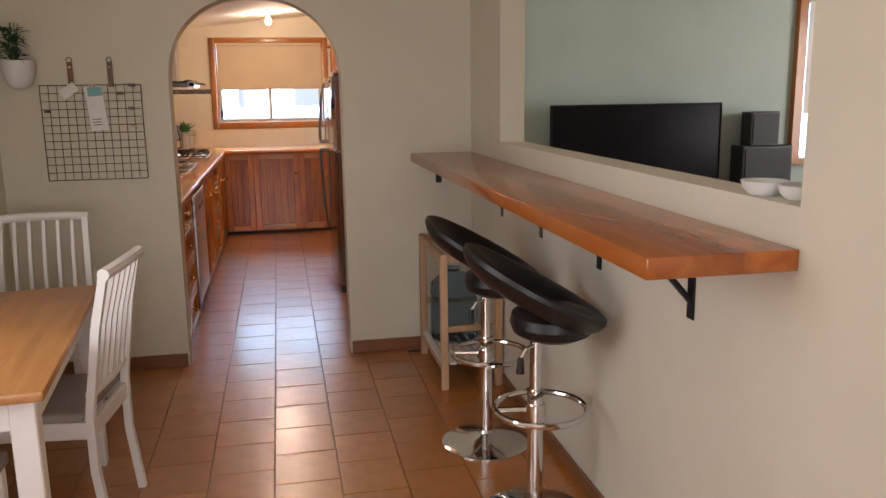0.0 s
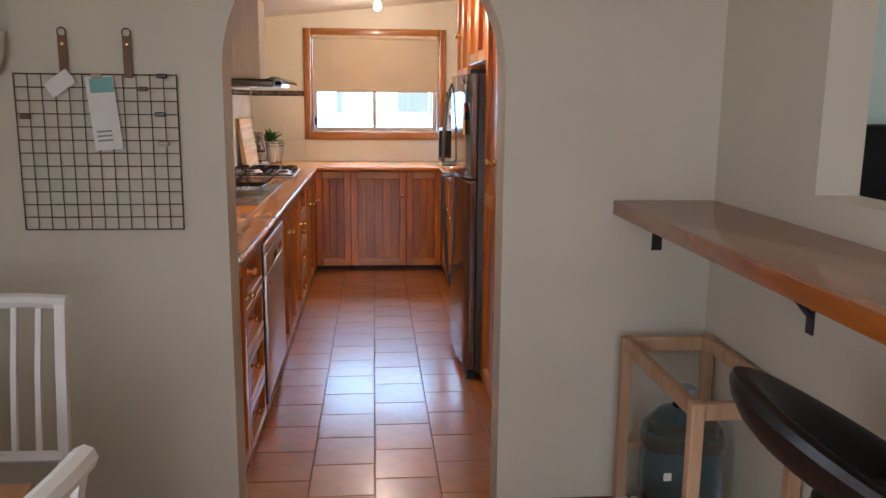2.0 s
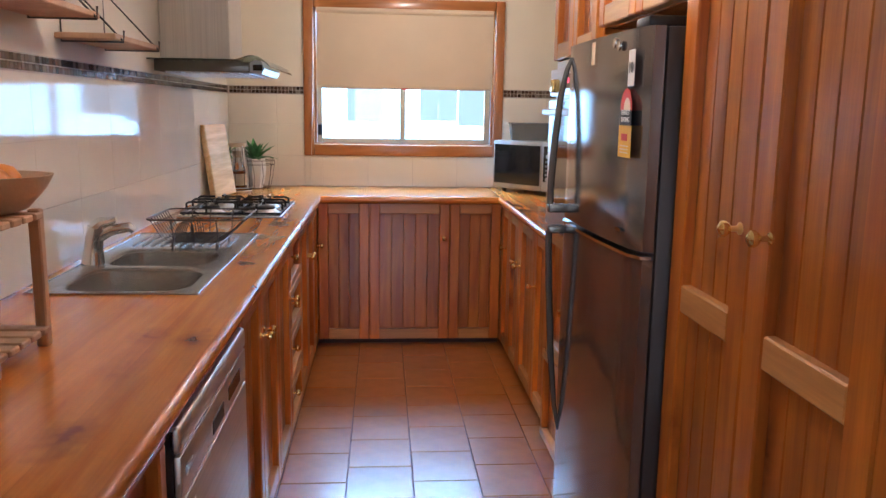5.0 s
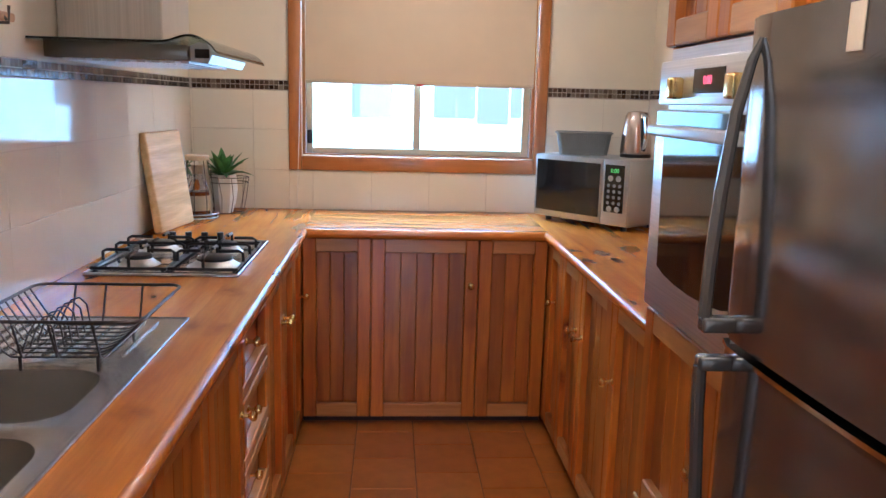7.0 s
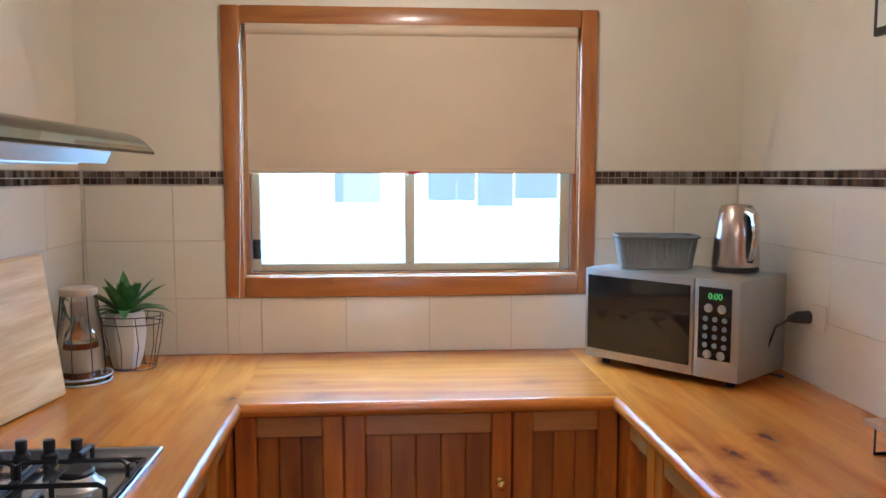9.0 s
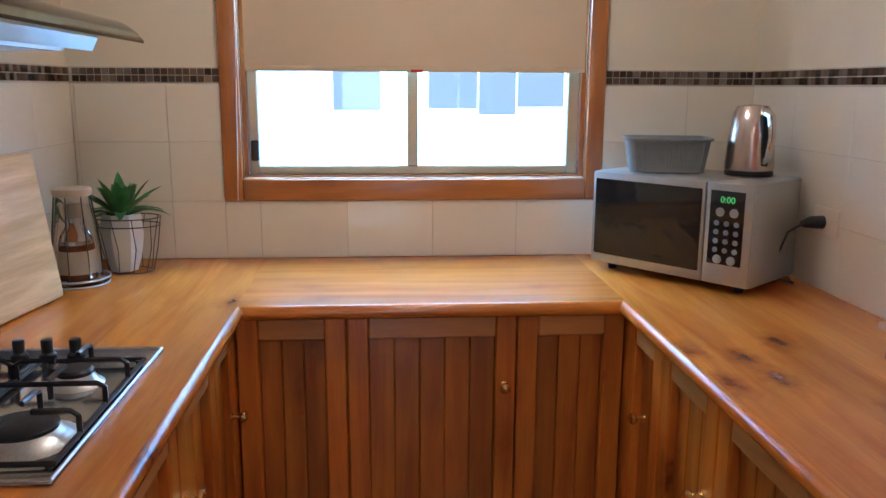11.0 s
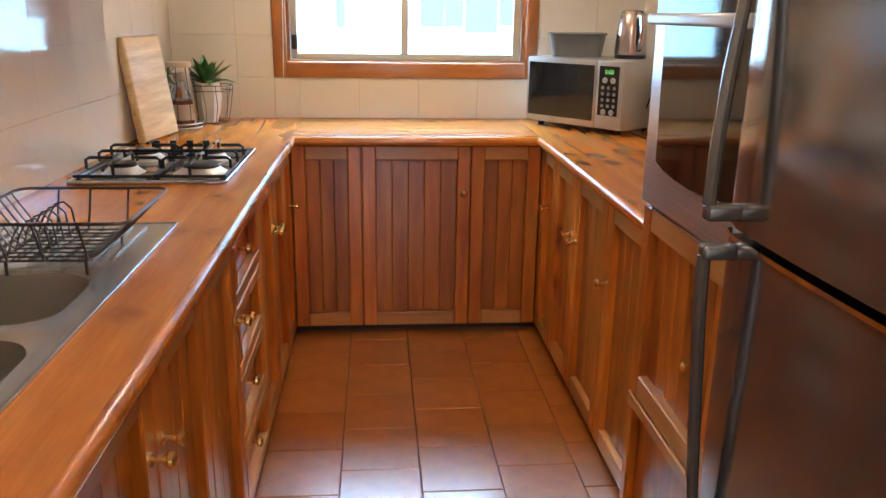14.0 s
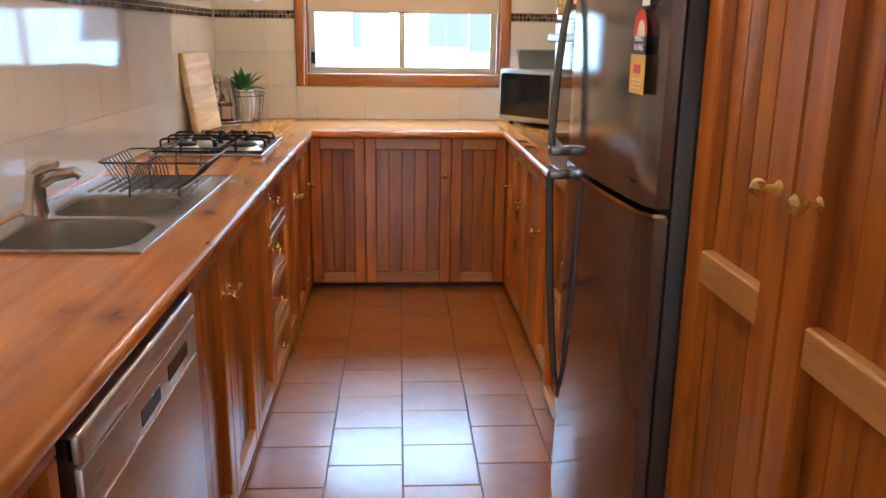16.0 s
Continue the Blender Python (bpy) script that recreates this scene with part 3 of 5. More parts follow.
def base_cabinet(face, F, u0, u1, back, label, group="base cabinets", top=ZT):
    at = {"L": (back, (u0 + u1) / 2, 0), "R": (back, (u0 + u1) / 2, 0), "B": ((u0 + u1) / 2, back, 0)}[face]
    c = thing("base_cabinet", at, label, "cabinet", group)
    deep = abs(back - F)
    part("body", fb(face, F, u0, u1, ZK, top, -deep, -0.018), M_PINE, c)
    if top < ZT:
        part("front_rail", fb(face, F, u0, u1, top, ZT, -0.038, -0.018), M_PINE, c)
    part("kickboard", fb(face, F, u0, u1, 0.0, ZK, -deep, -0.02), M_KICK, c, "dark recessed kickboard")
    return c


DH = (ZT - ZK) / 4
TXT = "varnished pine base cabinet with boarded doors and brass knobs"
c = base_cabinet("L", LF, 0.162, 0.20, XL + 0.01, "narrow varnished pine filler cabinet beside the arch")
c = base_cabinet("L", LF, 0.20, 0.96, XL + 0.01, "varnished pine drawer cabinet with brass knobs beside the dishwasher")
cab_door("L", LF, 0.20, 0.50, ZK, ZT, c, (0.46, 0.72))
for i in range(4):
    drawer("L", LF, 0.50, 0.96, ZK + DH * i, ZK + DH * (i + 1), c)
c = base_cabinet("L", LF, 1.70, 2.885, XL + 0.01, TXT, top=0.745)
cab_door("L", LF, 1.70, 2.09, ZK, ZT, c, (2.055, 0.70))
cab_door("L", LF, 2.09, 2.49, ZK, ZT, c, (2.125, 0.70))
cab_door("L", LF, 2.49, 2.885, ZK, ZT, c, (2.85, 0.63))
c = base_cabinet("L", LF, 2.885, 3.31, XL + 0.01, "stack of four varnished pine drawers with brass knobs", "base cabinets")
for i in range(4):
    drawer("L", LF, 2.885, 3.31, ZK + DH * i, ZK + DH * (i + 1), c)
c = base_cabinet("L", LF, 3.31, 4.30, XL + 0.01, TXT)
cab_door("L", LF, 3.31, 3.67, ZK, ZT, c, (3.64, 0.66))
cab_door("L", LF, 3.67, 4.03, ZK, ZT, c, (3.70, 0.66))
cab_door("L", LF, 4.03, 4.27, ZK, ZT, c, (4.2, 0.62), stile=0.045)
c = base_cabinet("B", BF, -0.03, 1.06, YB - 0.01, "varnished pine base cabinet with boarded doors under the window")
cab_door("B", BF, -0.028, 0.274, ZK, ZT, c)
cab_door("B", BF, 0.274, 0.75, ZK, ZT, c, (0.715, 0.655))
cab_door("B", BF, 0.75, 1.058, ZK, ZT, c)
part("corner_post", B(-0.06, -0.031, 4.268, 4.325, ZK, ZT), M_PINE, c)
part("corner_post", B(1.061, 1.09, 4.268, 4.325, ZK, ZT), M_PINE, c)
c = base_cabinet("R", RF, 2.845, 4.30, XR - 0.01, TXT)
cab_door("R", RF, 4.0, 4.27, ZK, ZT, c, (4.10, 0.63))
cab_door("R", RF, 3.66, 4.0, ZK, ZT, c, (3.71, 0.62))
cab_door("R", RF, 3.25, 3.66, ZK, ZT, c, (3.62, 0.615))
cab_door("R", RF, 2.85, 3.25, ZK, ZT, c, (3.20, 0.60))

# worktop in three runs with a rounded nose
SY0, SY1, SX0, SX1 = 1.755, 2.815, -0.6, -0.148
top = thing("worktop", (XL, 2.5, 0.86), "orange varnished knotty pine worktop in a U shape", "worktop")
bm = bmesh.new()
box(bm, XL, -0.02, 0.162, SY0 + 0.02, ZT, 0.9)
box(bm, SX1 - 0.02, -0.02, SY0 + 0.02, 2.46, ZT, 0.9)
box(bm, XL, SX0 + 0.03, SY0 + 0.02, 2.46, ZT, 0.9)
box(bm, XL, -0.02, 2.46, YB, ZT, 0.9)
part("slab", bm, M_TOPY, top)
part("slab", B(-0.02, 1.05, 4.29, YB, ZT, 0.9), M_TOPX, top)
part("slab", B(1.05, XR, 2.845, YB, ZT, 0.9), M_TOPY, top)
part("nose", T([(-0.02, 0.162, 0.88), (-0.02, 4.29, 0.88)], 0.02, 16), M_TOPY, top)
part("nose", T([(1.05, 2.835, 0.88), (1.05, 4.29, 0.88)], 0.02, 16), M_TOPY, top)
part("nose", T([(-0.02, 4.29, 0.88), (1.05, 4.29, 0.88)], 0.02, 16), M_TOPX, top)

# oven tower, fridge cabinet, pantry
PF = 1.052
tower = thing("oven_tower", (XR, 2.52, 0), "tall varnished pine oven cabinet with boarded doors", "cabinet")
part("body", B(PF + 0.018, XR - 0.005, 2.20, 2.842, ZK, 0.945), M_PINE, tower)
part("side_panel", B(PF, XR - 0.005, 2.82, 2.842, 0.945, 2.2), M_PINE, tower)
part("side_panel", B(PF, XR - 0.005, 2.18, 2.198, 0.0, 2.2), M_PINE, tower)
part("upper_body", B(PF + 0.018, XR - 0.005, 2.20, 2.82, 1.60, 2.2), M_PINE, tower)
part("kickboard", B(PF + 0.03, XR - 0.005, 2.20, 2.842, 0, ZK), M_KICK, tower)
cab_door("R", PF, 2.20, 2.84, 0.42, 0.945, tower, (2.40, 0.68))
drawer("R", PF, 2.20, 2.84, ZK, 0.42, tower)
cab_door("R", PF, 2.20, 2.52, 1.60, 2.2, tower, (2.49, 1.86))
cab_door("R", PF, 2.52, 2.84, 1.60, 2.2, tower, (2.55, 1.86))

over = thing("fridge_cabinet", (XR, 1.8, 1.66), "varnished pine overhead cabinet above the fridge", "cabinet")
part("body", B(PF + 0.018, XR - 0.005, 1.425, 2.178, 1.665, 2.2), M_PINE, over)
cab_door("R", PF, 1.425, 1.80, 1.665, 2.2, over)
cab_door("R", PF, 1.80, 2.178, 1.665, 2.2, over)

pantry = thing("pantry_cupboard", (XR, 0.77, 0), "tall varnished pine pantry with three boarded doors", "cabinet")
part("body", B(PF + 0.018, XR - 0.005, 0.162, 1.42, ZK, 2.2), M_PINE, pantry)
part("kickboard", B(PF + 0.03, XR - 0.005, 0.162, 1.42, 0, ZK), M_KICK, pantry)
cab_door("R", PF, 1.02, 1.42, ZK, 2.2, pantry, (1.063, 1.188), mid=0.985, stile=0.072)
cab_door("R", PF, 0.6, 1.02, ZK, 2.2, pantry, (0.94, 1.188), mid=0.98, stile=0.075)
cab_door("R", PF, 0.165, 0.6, ZK, 2.2, pantry, mid=0.97, stile=0.075)

# ---------- appliances ----------
FY0, FY1 = 1.44, 2.14
fridge = thing("fridge", (1.3, 1.79, 0), "tall dark steel fridge-freezer with labels on its door", "fridge")
part("body", B(1.0, 1.6, FY0, FY1, 0.04, 1.60, 0.008, 2), M_FSIDE, fridge, "dark grey cabinet")


def bowed(y0, y1, z0, z1, xe, xm, xb, n=14):
    pts = [(xb, y0), (xb, y1)]
    for i in range(n + 1):
        t = i / n
        edge = min(1, min(t, 1 - t) * 14)
        pts.append((xe + 0.028 * t - (xe - xm) * (1 - (2 * t - 1) ** 2) + 0.012 * (1 - edge), y1 + (y0 - y1) * t))
    return P(pts, "z", z0, z1)


fz = part("freezer_door", bowed(FY0, FY1, 1.075, 1.60, 0.928, 0.914, 0.995), M_FRIDGE, fridge, "dark steel upper door")
fd = part("fridge_door", bowed(FY0, FY1, 0.06, 1.055, 0.928, 0.914, 0.995), M_FRIDGE, fridge, "dark steel lower door")
part("door_trim", bowed(FY0, FY1, 1.056, 1.064, 0.923, 0.909, 0.99), M_CHROME, fridge, "bright trim line")
hp = [(0.926, 2.075, 1.565), (0.914, 2.078, 1.53), (0.898, 2.082, 1.45), (0.886, 2.086, 1.32), (0.88, 2.09, 1.2), (0.878, 2.09, 1.115)]
part("handle", T(hp, [0.005, 0.008, 0.01, 0.0115, 0.0115, 0.0115], 10), M_HANDLE, fz, "long bowed steel handle")
part("handle_bracket", B(0.872, 0.93, 2.076, 2.106, 1.088, 1.116, 0.007, 3), M_HANDLE, fz, "steel handle bracket")
hp = [(0.878, 2.09, 1.03), (0.88, 2.09, 0.95), (0.887, 2.086, 0.8), (0.897, 2.08, 0.62), (0.912, 2.074, 0.46), (0.928, 2.07, 0.37)]
part("handle", T(hp, [0.0115, 0.0115, 0.0115, 0.011, 0.009, 0.005], 10), M_HANDLE, fd, "long bowed steel handle")
part("handle_bracket", B(0.872, 0.93, 2.076, 2.106, 1.022, 1.048, 0.007, 3), M_HANDLE, fd, "steel handle bracket")
part("hinge_cap", B(0.96, 1.06, FY0 + 0.02, FY0 + 0.12, 1.60, 1.625, 0.006, 2), M_BLACK, fridge)
part("toe_grille", B(0.96, 1.0, FY0 + 0.01, FY1 - 0.01, 0.0, 0.055), M_BLACK, fridge)


def sticker(name, y0, y1, z0, z1, x, mat, parent, label=""):
    return part(name, B(x - 0.0015, x, y0, y1, z0, z1), mat, parent, label)


def lettering(name, words, size, m, mat, parent=None):
    cu = bpy.data.curves.new(name, 'FONT')
    cu.body, cu.size, cu.extrude, cu.align_x, cu.align_y = words, size, 0.0004, 'CENTER', 'CENTER'
    cu.materials.append(mat)
    ob = new(name, cu)
    ob.matrix_basis = m
    if parent:
        ob.parent = parent
        if parent.type == 'EMPTY':
            ob.matrix_parent_inverse = parent.matrix_basis.inverted()
    return ob


def facing_left(x, y, z):
    """For lettering on a face that looks towards -x."""
    return Matrix.Translation((x, y, z)) @ Matrix(((0, 0, -1, 0), (-1, 0, 0, 0), (0, 1, 0, 0), (0, 0, 0, 1)))


sx = 0.939
sticker("energy_label", 1.482, 1.582, 1.295, 1.372, sx, M_YELLOW, fz, "yellow energy rating sticker")
sticker("label_band", 1.487, 1.577, 1.372, 1.408, sx, M_LBLACK, fz, "black band of the energy sticker")
arch_pts = [(1.532 + 0.046 * math.cos(radians(a)), 1.408 + 0.052 * math.sin(radians(a))) for a in range(0, 181, 15)]
part("label_head", P(arch_pts, "x", sx - 0.0015, sx), M_RED, fz, "red and white star arc")
in_pts = [(1.522 + 0.026 * math.cos(radians(a)), 1.408 + 0.03 * math.sin(radians(a))) for a in range(0, 181, 15)]
part("label_head", P(in_pts, "x", sx - 0.0022, sx - 0.001), M_CREAM, fz)
sticker("label_box", 1.51, 1.555, 1.335, 1.352, sx - 0.001, M_RED, fz)
for k in range(3):
    sticker("print_line", 1.5, 1.565, 1.305 + 0.008 * k, 1.308 + 0.008 * k, sx - 0.001, M_CREAM, fz)
lettering("label_words", "ENERGY\nRATING", 0.0175, facing_left(sx - 0.002, 1.532, 1.394), M_PAPER, fz)
sticker("warranty_label", 1.487, 1.535, 1.465, 1.55, sx + 0.002, M_PAPER, fz, "white sticker with the number ten")
lettering("label_number", "10", 0.036, facing_left(sx - 0.001, 1.511, 1.507), M_LBLACK, fz)
sticker("memo_note", 1.80, 1.835, 1.53, 1.59, 0.9265, M_CREAM, fz, "small cream note")
for y, z in ((1.60, 1.565), (1.64, 1.575)):
    part("magnet", LT([(0.012, 0.0), (0.012, -0.005), (0.004, -0.006)], (0.9355, y, z), 12, "x"), M_CHROME, fz, "round silver magnet")
sticker("badge", 1.53, 1.575, 1.11, 1.118, 0.94, M_CHROME, fz, "small maker's badge")

oven = thing("wall_oven", (1.3, 2.51, 0.95), "built-in stainless steel oven with black glass door", "oven")
part("body", B(PF - 0.01, XR - 0.05, 2.215, 2.815, 0.95, 1.595), M_STEEL, oven)
part("control_panel", B(PF - 0.032, PF - 0.01, 2.205, 2.83, 1.462, 1.565, 0.004, 2), M_STEEL, oven, "brushed steel control panel")
part("clock_window", B(PF - 0.034, PF - 0.03, 2.43, 2.60, 1.487, 1.54, 0.001), M_BGLASS, oven, "dark display window")
lettering("clock_digits", "0:00", 0.026, facing_left(PF - 0.0355, 2.515, 1.514), M_LEDR, oven)
for y in (2.35, 2.68):
    part("dial", B(PF - 0.062, PF - 0.031, y - 0.019, y + 0.019, 1.474, 1.524, 0.007, 3), M_BRASS, oven, "squared bronze control dial")
od = part("door", B(PF - 0.034, PF - 0.01, 2.205, 2.83, 0.955, 1.45, 0.005, 2), M_STEEL, oven, "brushed steel door")
gl = [(2.28, 1.39), (2.755, 1.39), (2.74, 1.07), (2.69, 1.058), (2.61, 1.05), (2.5175, 1.047), (2.425, 1.05), (2.345, 1.058), (2.295, 1.07)]
part("glass", P(gl, "x", PF - 0.0375, PF - 0.033), M_BGLASS, od, "black glass with a gently curved lower edge")
part("vent_slot", B(PF - 0.0365, PF - 0.033, 2.215, 2.82, 1.414, 1.446), M_BGLASS, od, "dark vent slot above the handle")
part("handle", B(PF - 0.072, PF - 0.058, 2.25, 2.785, 1.388, 1.414, 0.006, 3), M_PALESTEEL, od, "flat steel bar handle")
for y in (2.275, 2.76):
    part("handle_post", B(PF - 0.06, PF - 0.033, y - 0.012, y + 0.012, 1.392, 1.41, 0.003), M_STEEL, od)

dw = thing("dishwasher", (-0.3, 1.34, 0), "brushed steel dishwasher under the worktop", "dishwasher")
DF = -0.014
part("body", B(XL + 0.02, DF - 0.012, 1.0, 1.69, 0.06, 0.822), M_FSIDE, dw, "dark side panels")
part("kick_panel", B(XL + 0.05, LF - 0.03, 1.0, 1.69, 0.0, 0.06), M_BLACK, dw)
part("control_strip", B(DF - 0.03, DF + 0.002, 1.0, 1.69, 0.775, 0.83, 0.011, 4), M_STEEL, dw, "rounded steel top lip")
dwd = part("door", B(DF - 0.02, DF, 1.0, 1.69, 0.10, 0.68, 0.004, 2), M_STEEL, dw)
part("fascia", B(DF - 0.02, DF, 1.0, 1.69, 0.685, 0.772, 0.004, 2), M_STEEL, dw)
part("handle_recess", B(DF - 0.003, DF + 0.002, 1.27, 1.39, 0.70, 0.735, 0.002), M_BLACK, dw, "dark handle recess")
part("display", B(DF - 0.003, DF + 0.002, 1.45, 1.60, 0.71, 0.745, 0.002), M_BGLASS, dw, "dark display")
part("energy_label", B(DF, DF + 0.0012, 1.045, 1.10, 0.575, 0.65), M_PAPER, dwd, "red and white rating sticker")
part("label_arc", B(DF + 0.001, DF + 0.002, 1.05, 1.095, 0.62, 0.645), M_RED, dwd, "red arc of stars")
part("badge", B(DF, DF + 0.0015, 1.035, 1.08, 0.722, 0.74), M_SILVER, dw)

hood = thing("range_hood", (-0.35, 3.4, 1.56), "stainless steel range hood with a curved glass canopy", "range hood")
part("chimney", B(XL + 0.004, -0.335, 3.36, 3.69, 1.61, 2.17, 0.003), M_STEELV, hood, "brushed steel chimney")
part("fan_box", B(XL + 0.004, -0.235, 3.25, 3.85, 1.553, 1.598, 0.004, 2), M_HANDLE, hood, "steel fan box")
pts = [(-0.64, 1.596), (-0.28, 1.596), (-0.258, 1.599), (-0.238, 1.607), (-0.218, 1.613), (-0.198, 1.614), (-0.18, 1.61), (-0.162, 1.601), (-0.145, 1.588), (-0.13, 1.57)]
pts += [(x, z + 0.006) for x, z in pts[::-1]]
part("glass_canopy", P(pts, "y", 3.14, 3.98), M_GREENGLASS, hood, "curved green-edged glass canopy")
part("control_face", P([(-0.235, 1.553), (-0.184, 1.547), (-0.172, 1.572), (-0.186, 1.604), (-0.212, 1.607), (-0.235, 1.596)], "y", 3.28, 3.82), M_PALESTEEL, hood, "angled control face")
part("display", B(-0.222, -0.18, 3.278, 3.2805, 1.562, 1.588), M_BGLASS, hood, "dark display")
for i in range(9):
    part("filter_slat", B(-0.6 + i * 0.042, -0.575 + i * 0.042, 3.28, 3.82, 1.546, 1.554), M_STEEL, hood)

hob = thing("gas_hob", (-0.37, 3.66, 0.9), "stainless steel gas hob with black pan supports", "hob")
HX0, HX1, HY0, HY1 = -0.585, -0.112, 3.295, 3.915
part("tray", B(HX0, HX1, HY0, HY1, 0.9, 0.909, 0.004, 2), M_HOB, hob)
part("tray_edge", T([(HX0 + 0.004, HY0 + 0.004, 0.909), (HX1 - 0.004, HY0 + 0.004, 0.909), (HX1 - 0.004, HY1 - 0.004, 0.909), (HX0 + 0.004, HY1 - 0.004, 0.909)], 0.004, 6, True), M_STEEL, hob)
for bx, by, r in ((-0.46, 3.45, 0.042), (-0.215, 3.44, 0.056), (-0.46, 3.7, 0.048), (-0.225, 3.7, 0.034)):
    bn = part("burner", LT([(r * 1.6, 0.909), (r * 1.4, 0.913), (r * 1.1, 0.925), (r * 1.0, 0.932)], (bx, by, 0), 24), M_STEEL, hob, "domed steel burner")
    part("burner_cap", LT([(r * 1.02, 0.93), (r * 1.04, 0.937), (r * 0.9, 0.942), (0.002, 0.943)], (bx, by, 0), 24), M_IRON, bn, "black enamel cap")
for gx0, gx1 in ((-0.572, -0.345), (-0.335, -0.125)):
    cx = (gx0 + gx1) / 2
    g = part("pan_support", T([(gx0, 3.335, 0.918), (gx1, 3.335, 0.918), (gx1, 3.81, 0.918), (gx0, 3.81, 0.918)], 0.0055, 6, True), M_IRON, hob, "black iron pan support")
    for cy in (3.445, 3.7):
        for sx_ in (-1, 1):
            e = gx0 if sx_ < 0 else gx1
            part("finger", T([(e, cy, 0.918), (e, cy, 0.95), (e - sx_ * 0.012, cy, 0.957), (cx + sx_ * 0.03, cy, 0.957)], 0.0055, 6), M_IRON, g)
        for sy_ in (-1, 1):
            part("finger", T([(cx, cy + sy_ * 0.105, 0.92), (cx, cy + sy_ * 0.105, 0.95), (cx, cy + sy_ * 0.095, 0.957), (cx, cy + sy_ * 0.035, 0.957)], 0.0055, 6), M_IRON, g)
    part("cross_bar", T([(gx0, 3.572, 0.918), (gx0, 3.572, 0.95), (gx0 + 0.012, 3.572, 0.957), (gx1 - 0.012, 3.572, 0.957), (gx1, 3.572, 0.95), (gx1, 3.572, 0.918)], 0.0055, 6), M_IRON, g)
    for fx in (gx0 + 0.01, gx1 - 0.01):
        for fy in (3.34, 3.805):
            part("foot", T([(fx, fy, 0.918), (fx, fy, 0.908)], 0.006, 6), M_IRON, g)
for i in range(4):
    part("control_knob", LT([(0.018, 0.909), (0.018, 0.915), (0.012, 0.92), (0.0125, 0.944), (0.011, 0.948), (0.002, 0.949)], (-0.462 + i * 0.059, 3.868, 0), 16), M_BLACK, hob, "black control knob")

# ---------- sink ----------
sink = thing("kitchen_sink", (-0.345, 2.29, 0.9), "stainless steel double-bowl sink with a ribbed drainer", "sink")
bowls = ((1.795, 2.1, -0.53, -0.192), (2.155, 2.44, -0.53, -0.21))
bm = bmesh.new()


def rim(bm, u0, u1, v0, v1, r, z, n=6):
    pts = rounded(u1 - u0, v1 - v0, r, n, (u0 + u1) / 2, (v0 + v1) / 2)
    return [bm.verts.new((a, b, z)) for a, b in pts]


def ring_faces(bm, a, b):
    k = len(a)
    for i in range(k):
        bm.faces.new((a[i], a[(i + 1) % k], b[(i + 1) % k], b[i]))


# deck: one band of faces round each bowl, the drainer, and a turned-down edge
cuts = (SY0, 2.1275, 2.47)
for (y0, y1, x0, x1), c0, c1 in zip(bowls, cuts, cuts[1:]):
    outer = rim(bm, SX0, SX1, c0, c1, 0.001, 0.9045)
    lip = rim(bm, x0 - 0.012, x1 + 0.012, y0 - 0.012, y1 + 0.012, 0.085, 0.9045)
    wall0 = rim(bm, x0, x1, y0, y1, 0.08, 0.897)
    wall1 = rim(bm, x0 + 0.015, x1 - 0.015, y0 + 0.015, y1 - 0.015, 0.07, 0.77)
    wall2 = rim(bm, x0 + 0.045, x1 - 0.045, y0 + 0.045, y1 - 0.045, 0.045, 0.755)
    for a, b in ((outer, lip), (lip, wall0), (wall0, wall1), (wall1, wall2)):
        ring_faces(bm, a, b)
    bm.faces.new(wall2)
box(bm, SX0, SX1, 2.47, SY1, 0.8995, 0.9045)
part("bowls_and_deck", bm, M_SINK, sink)
part("edge", T([(SX0, SY0, 0.903), (SX1, SY0, 0.903), (SX1, SY1, 0.903), (SX0, SY1, 0.903)], 0.004, 8, True), M_SINK, sink)
for i in range(11):
    x = SX0 + 0.06 + i * 0.033
    part("drainer_rib", T([(x, 2.51, 0.9045), (x, 2.53, 0.9065), (x, 2.75, 0.9065), (x, 2.77, 0.9045)], 0.0045, 6), M_SINK, sink)
for y0, y1, x0, x1 in bowls:
    part("waste", LT([(0.035, 0.7555), (0.035, 0.758), (0.02, 0.757)], ((x0 + x1) / 2, (y0 + y1) / 2, 0), 16), M_CHROME, sink)

tap = thing("mixer_tap", (-0.565, 2.185, 0.9045), "chrome single-lever kitchen mixer tap", "tap")
part("body", T([(-0.568, 2.185, 0.9045), (-0.566, 2.185, 0.94), (-0.56, 2.185, 0.985), (-0.55, 2.185, 1.02)], [0.036, 0.03, 0.027, 0.029], 18), M_CHROME, tap)
part("spout", T([(-0.558, 2.185, 0.985), (-0.51, 2.19, 1.012), (-0.455, 2.2, 1.02), (-0.44, 2.202, 1.006)], [0.022, 0.019, 0.016, 0.014], 12), M_CHROME, tap)
part("lever", T([(-0.552, 2.185, 1.018), (-0.535, 2.185, 1.036), (-0.49, 2.187, 1.046)], [0.026, 0.018, 0.009], 10), M_CHROME, tap, "chrome lever")

# wire dish rack
rack = thing("dish_rack", (-0.29, 2.52, 0.905), "dark wire dish drying rack standing on the drainer", "dish rack")
RX0, RX1, RY0, RY1, RZ0, RZ1 = -0.452, -0.126, 2.36, 2.685, 0.935, 1.02
part("rim", T([(x + (RX0 + RX1) / 2, y + (RY0 + RY1) / 2, RZ1) for x, y in rounded(RX1 - RX0, RY1 - RY0, 0.03)], 0.0036, 6, True), M_WIRE, rack)
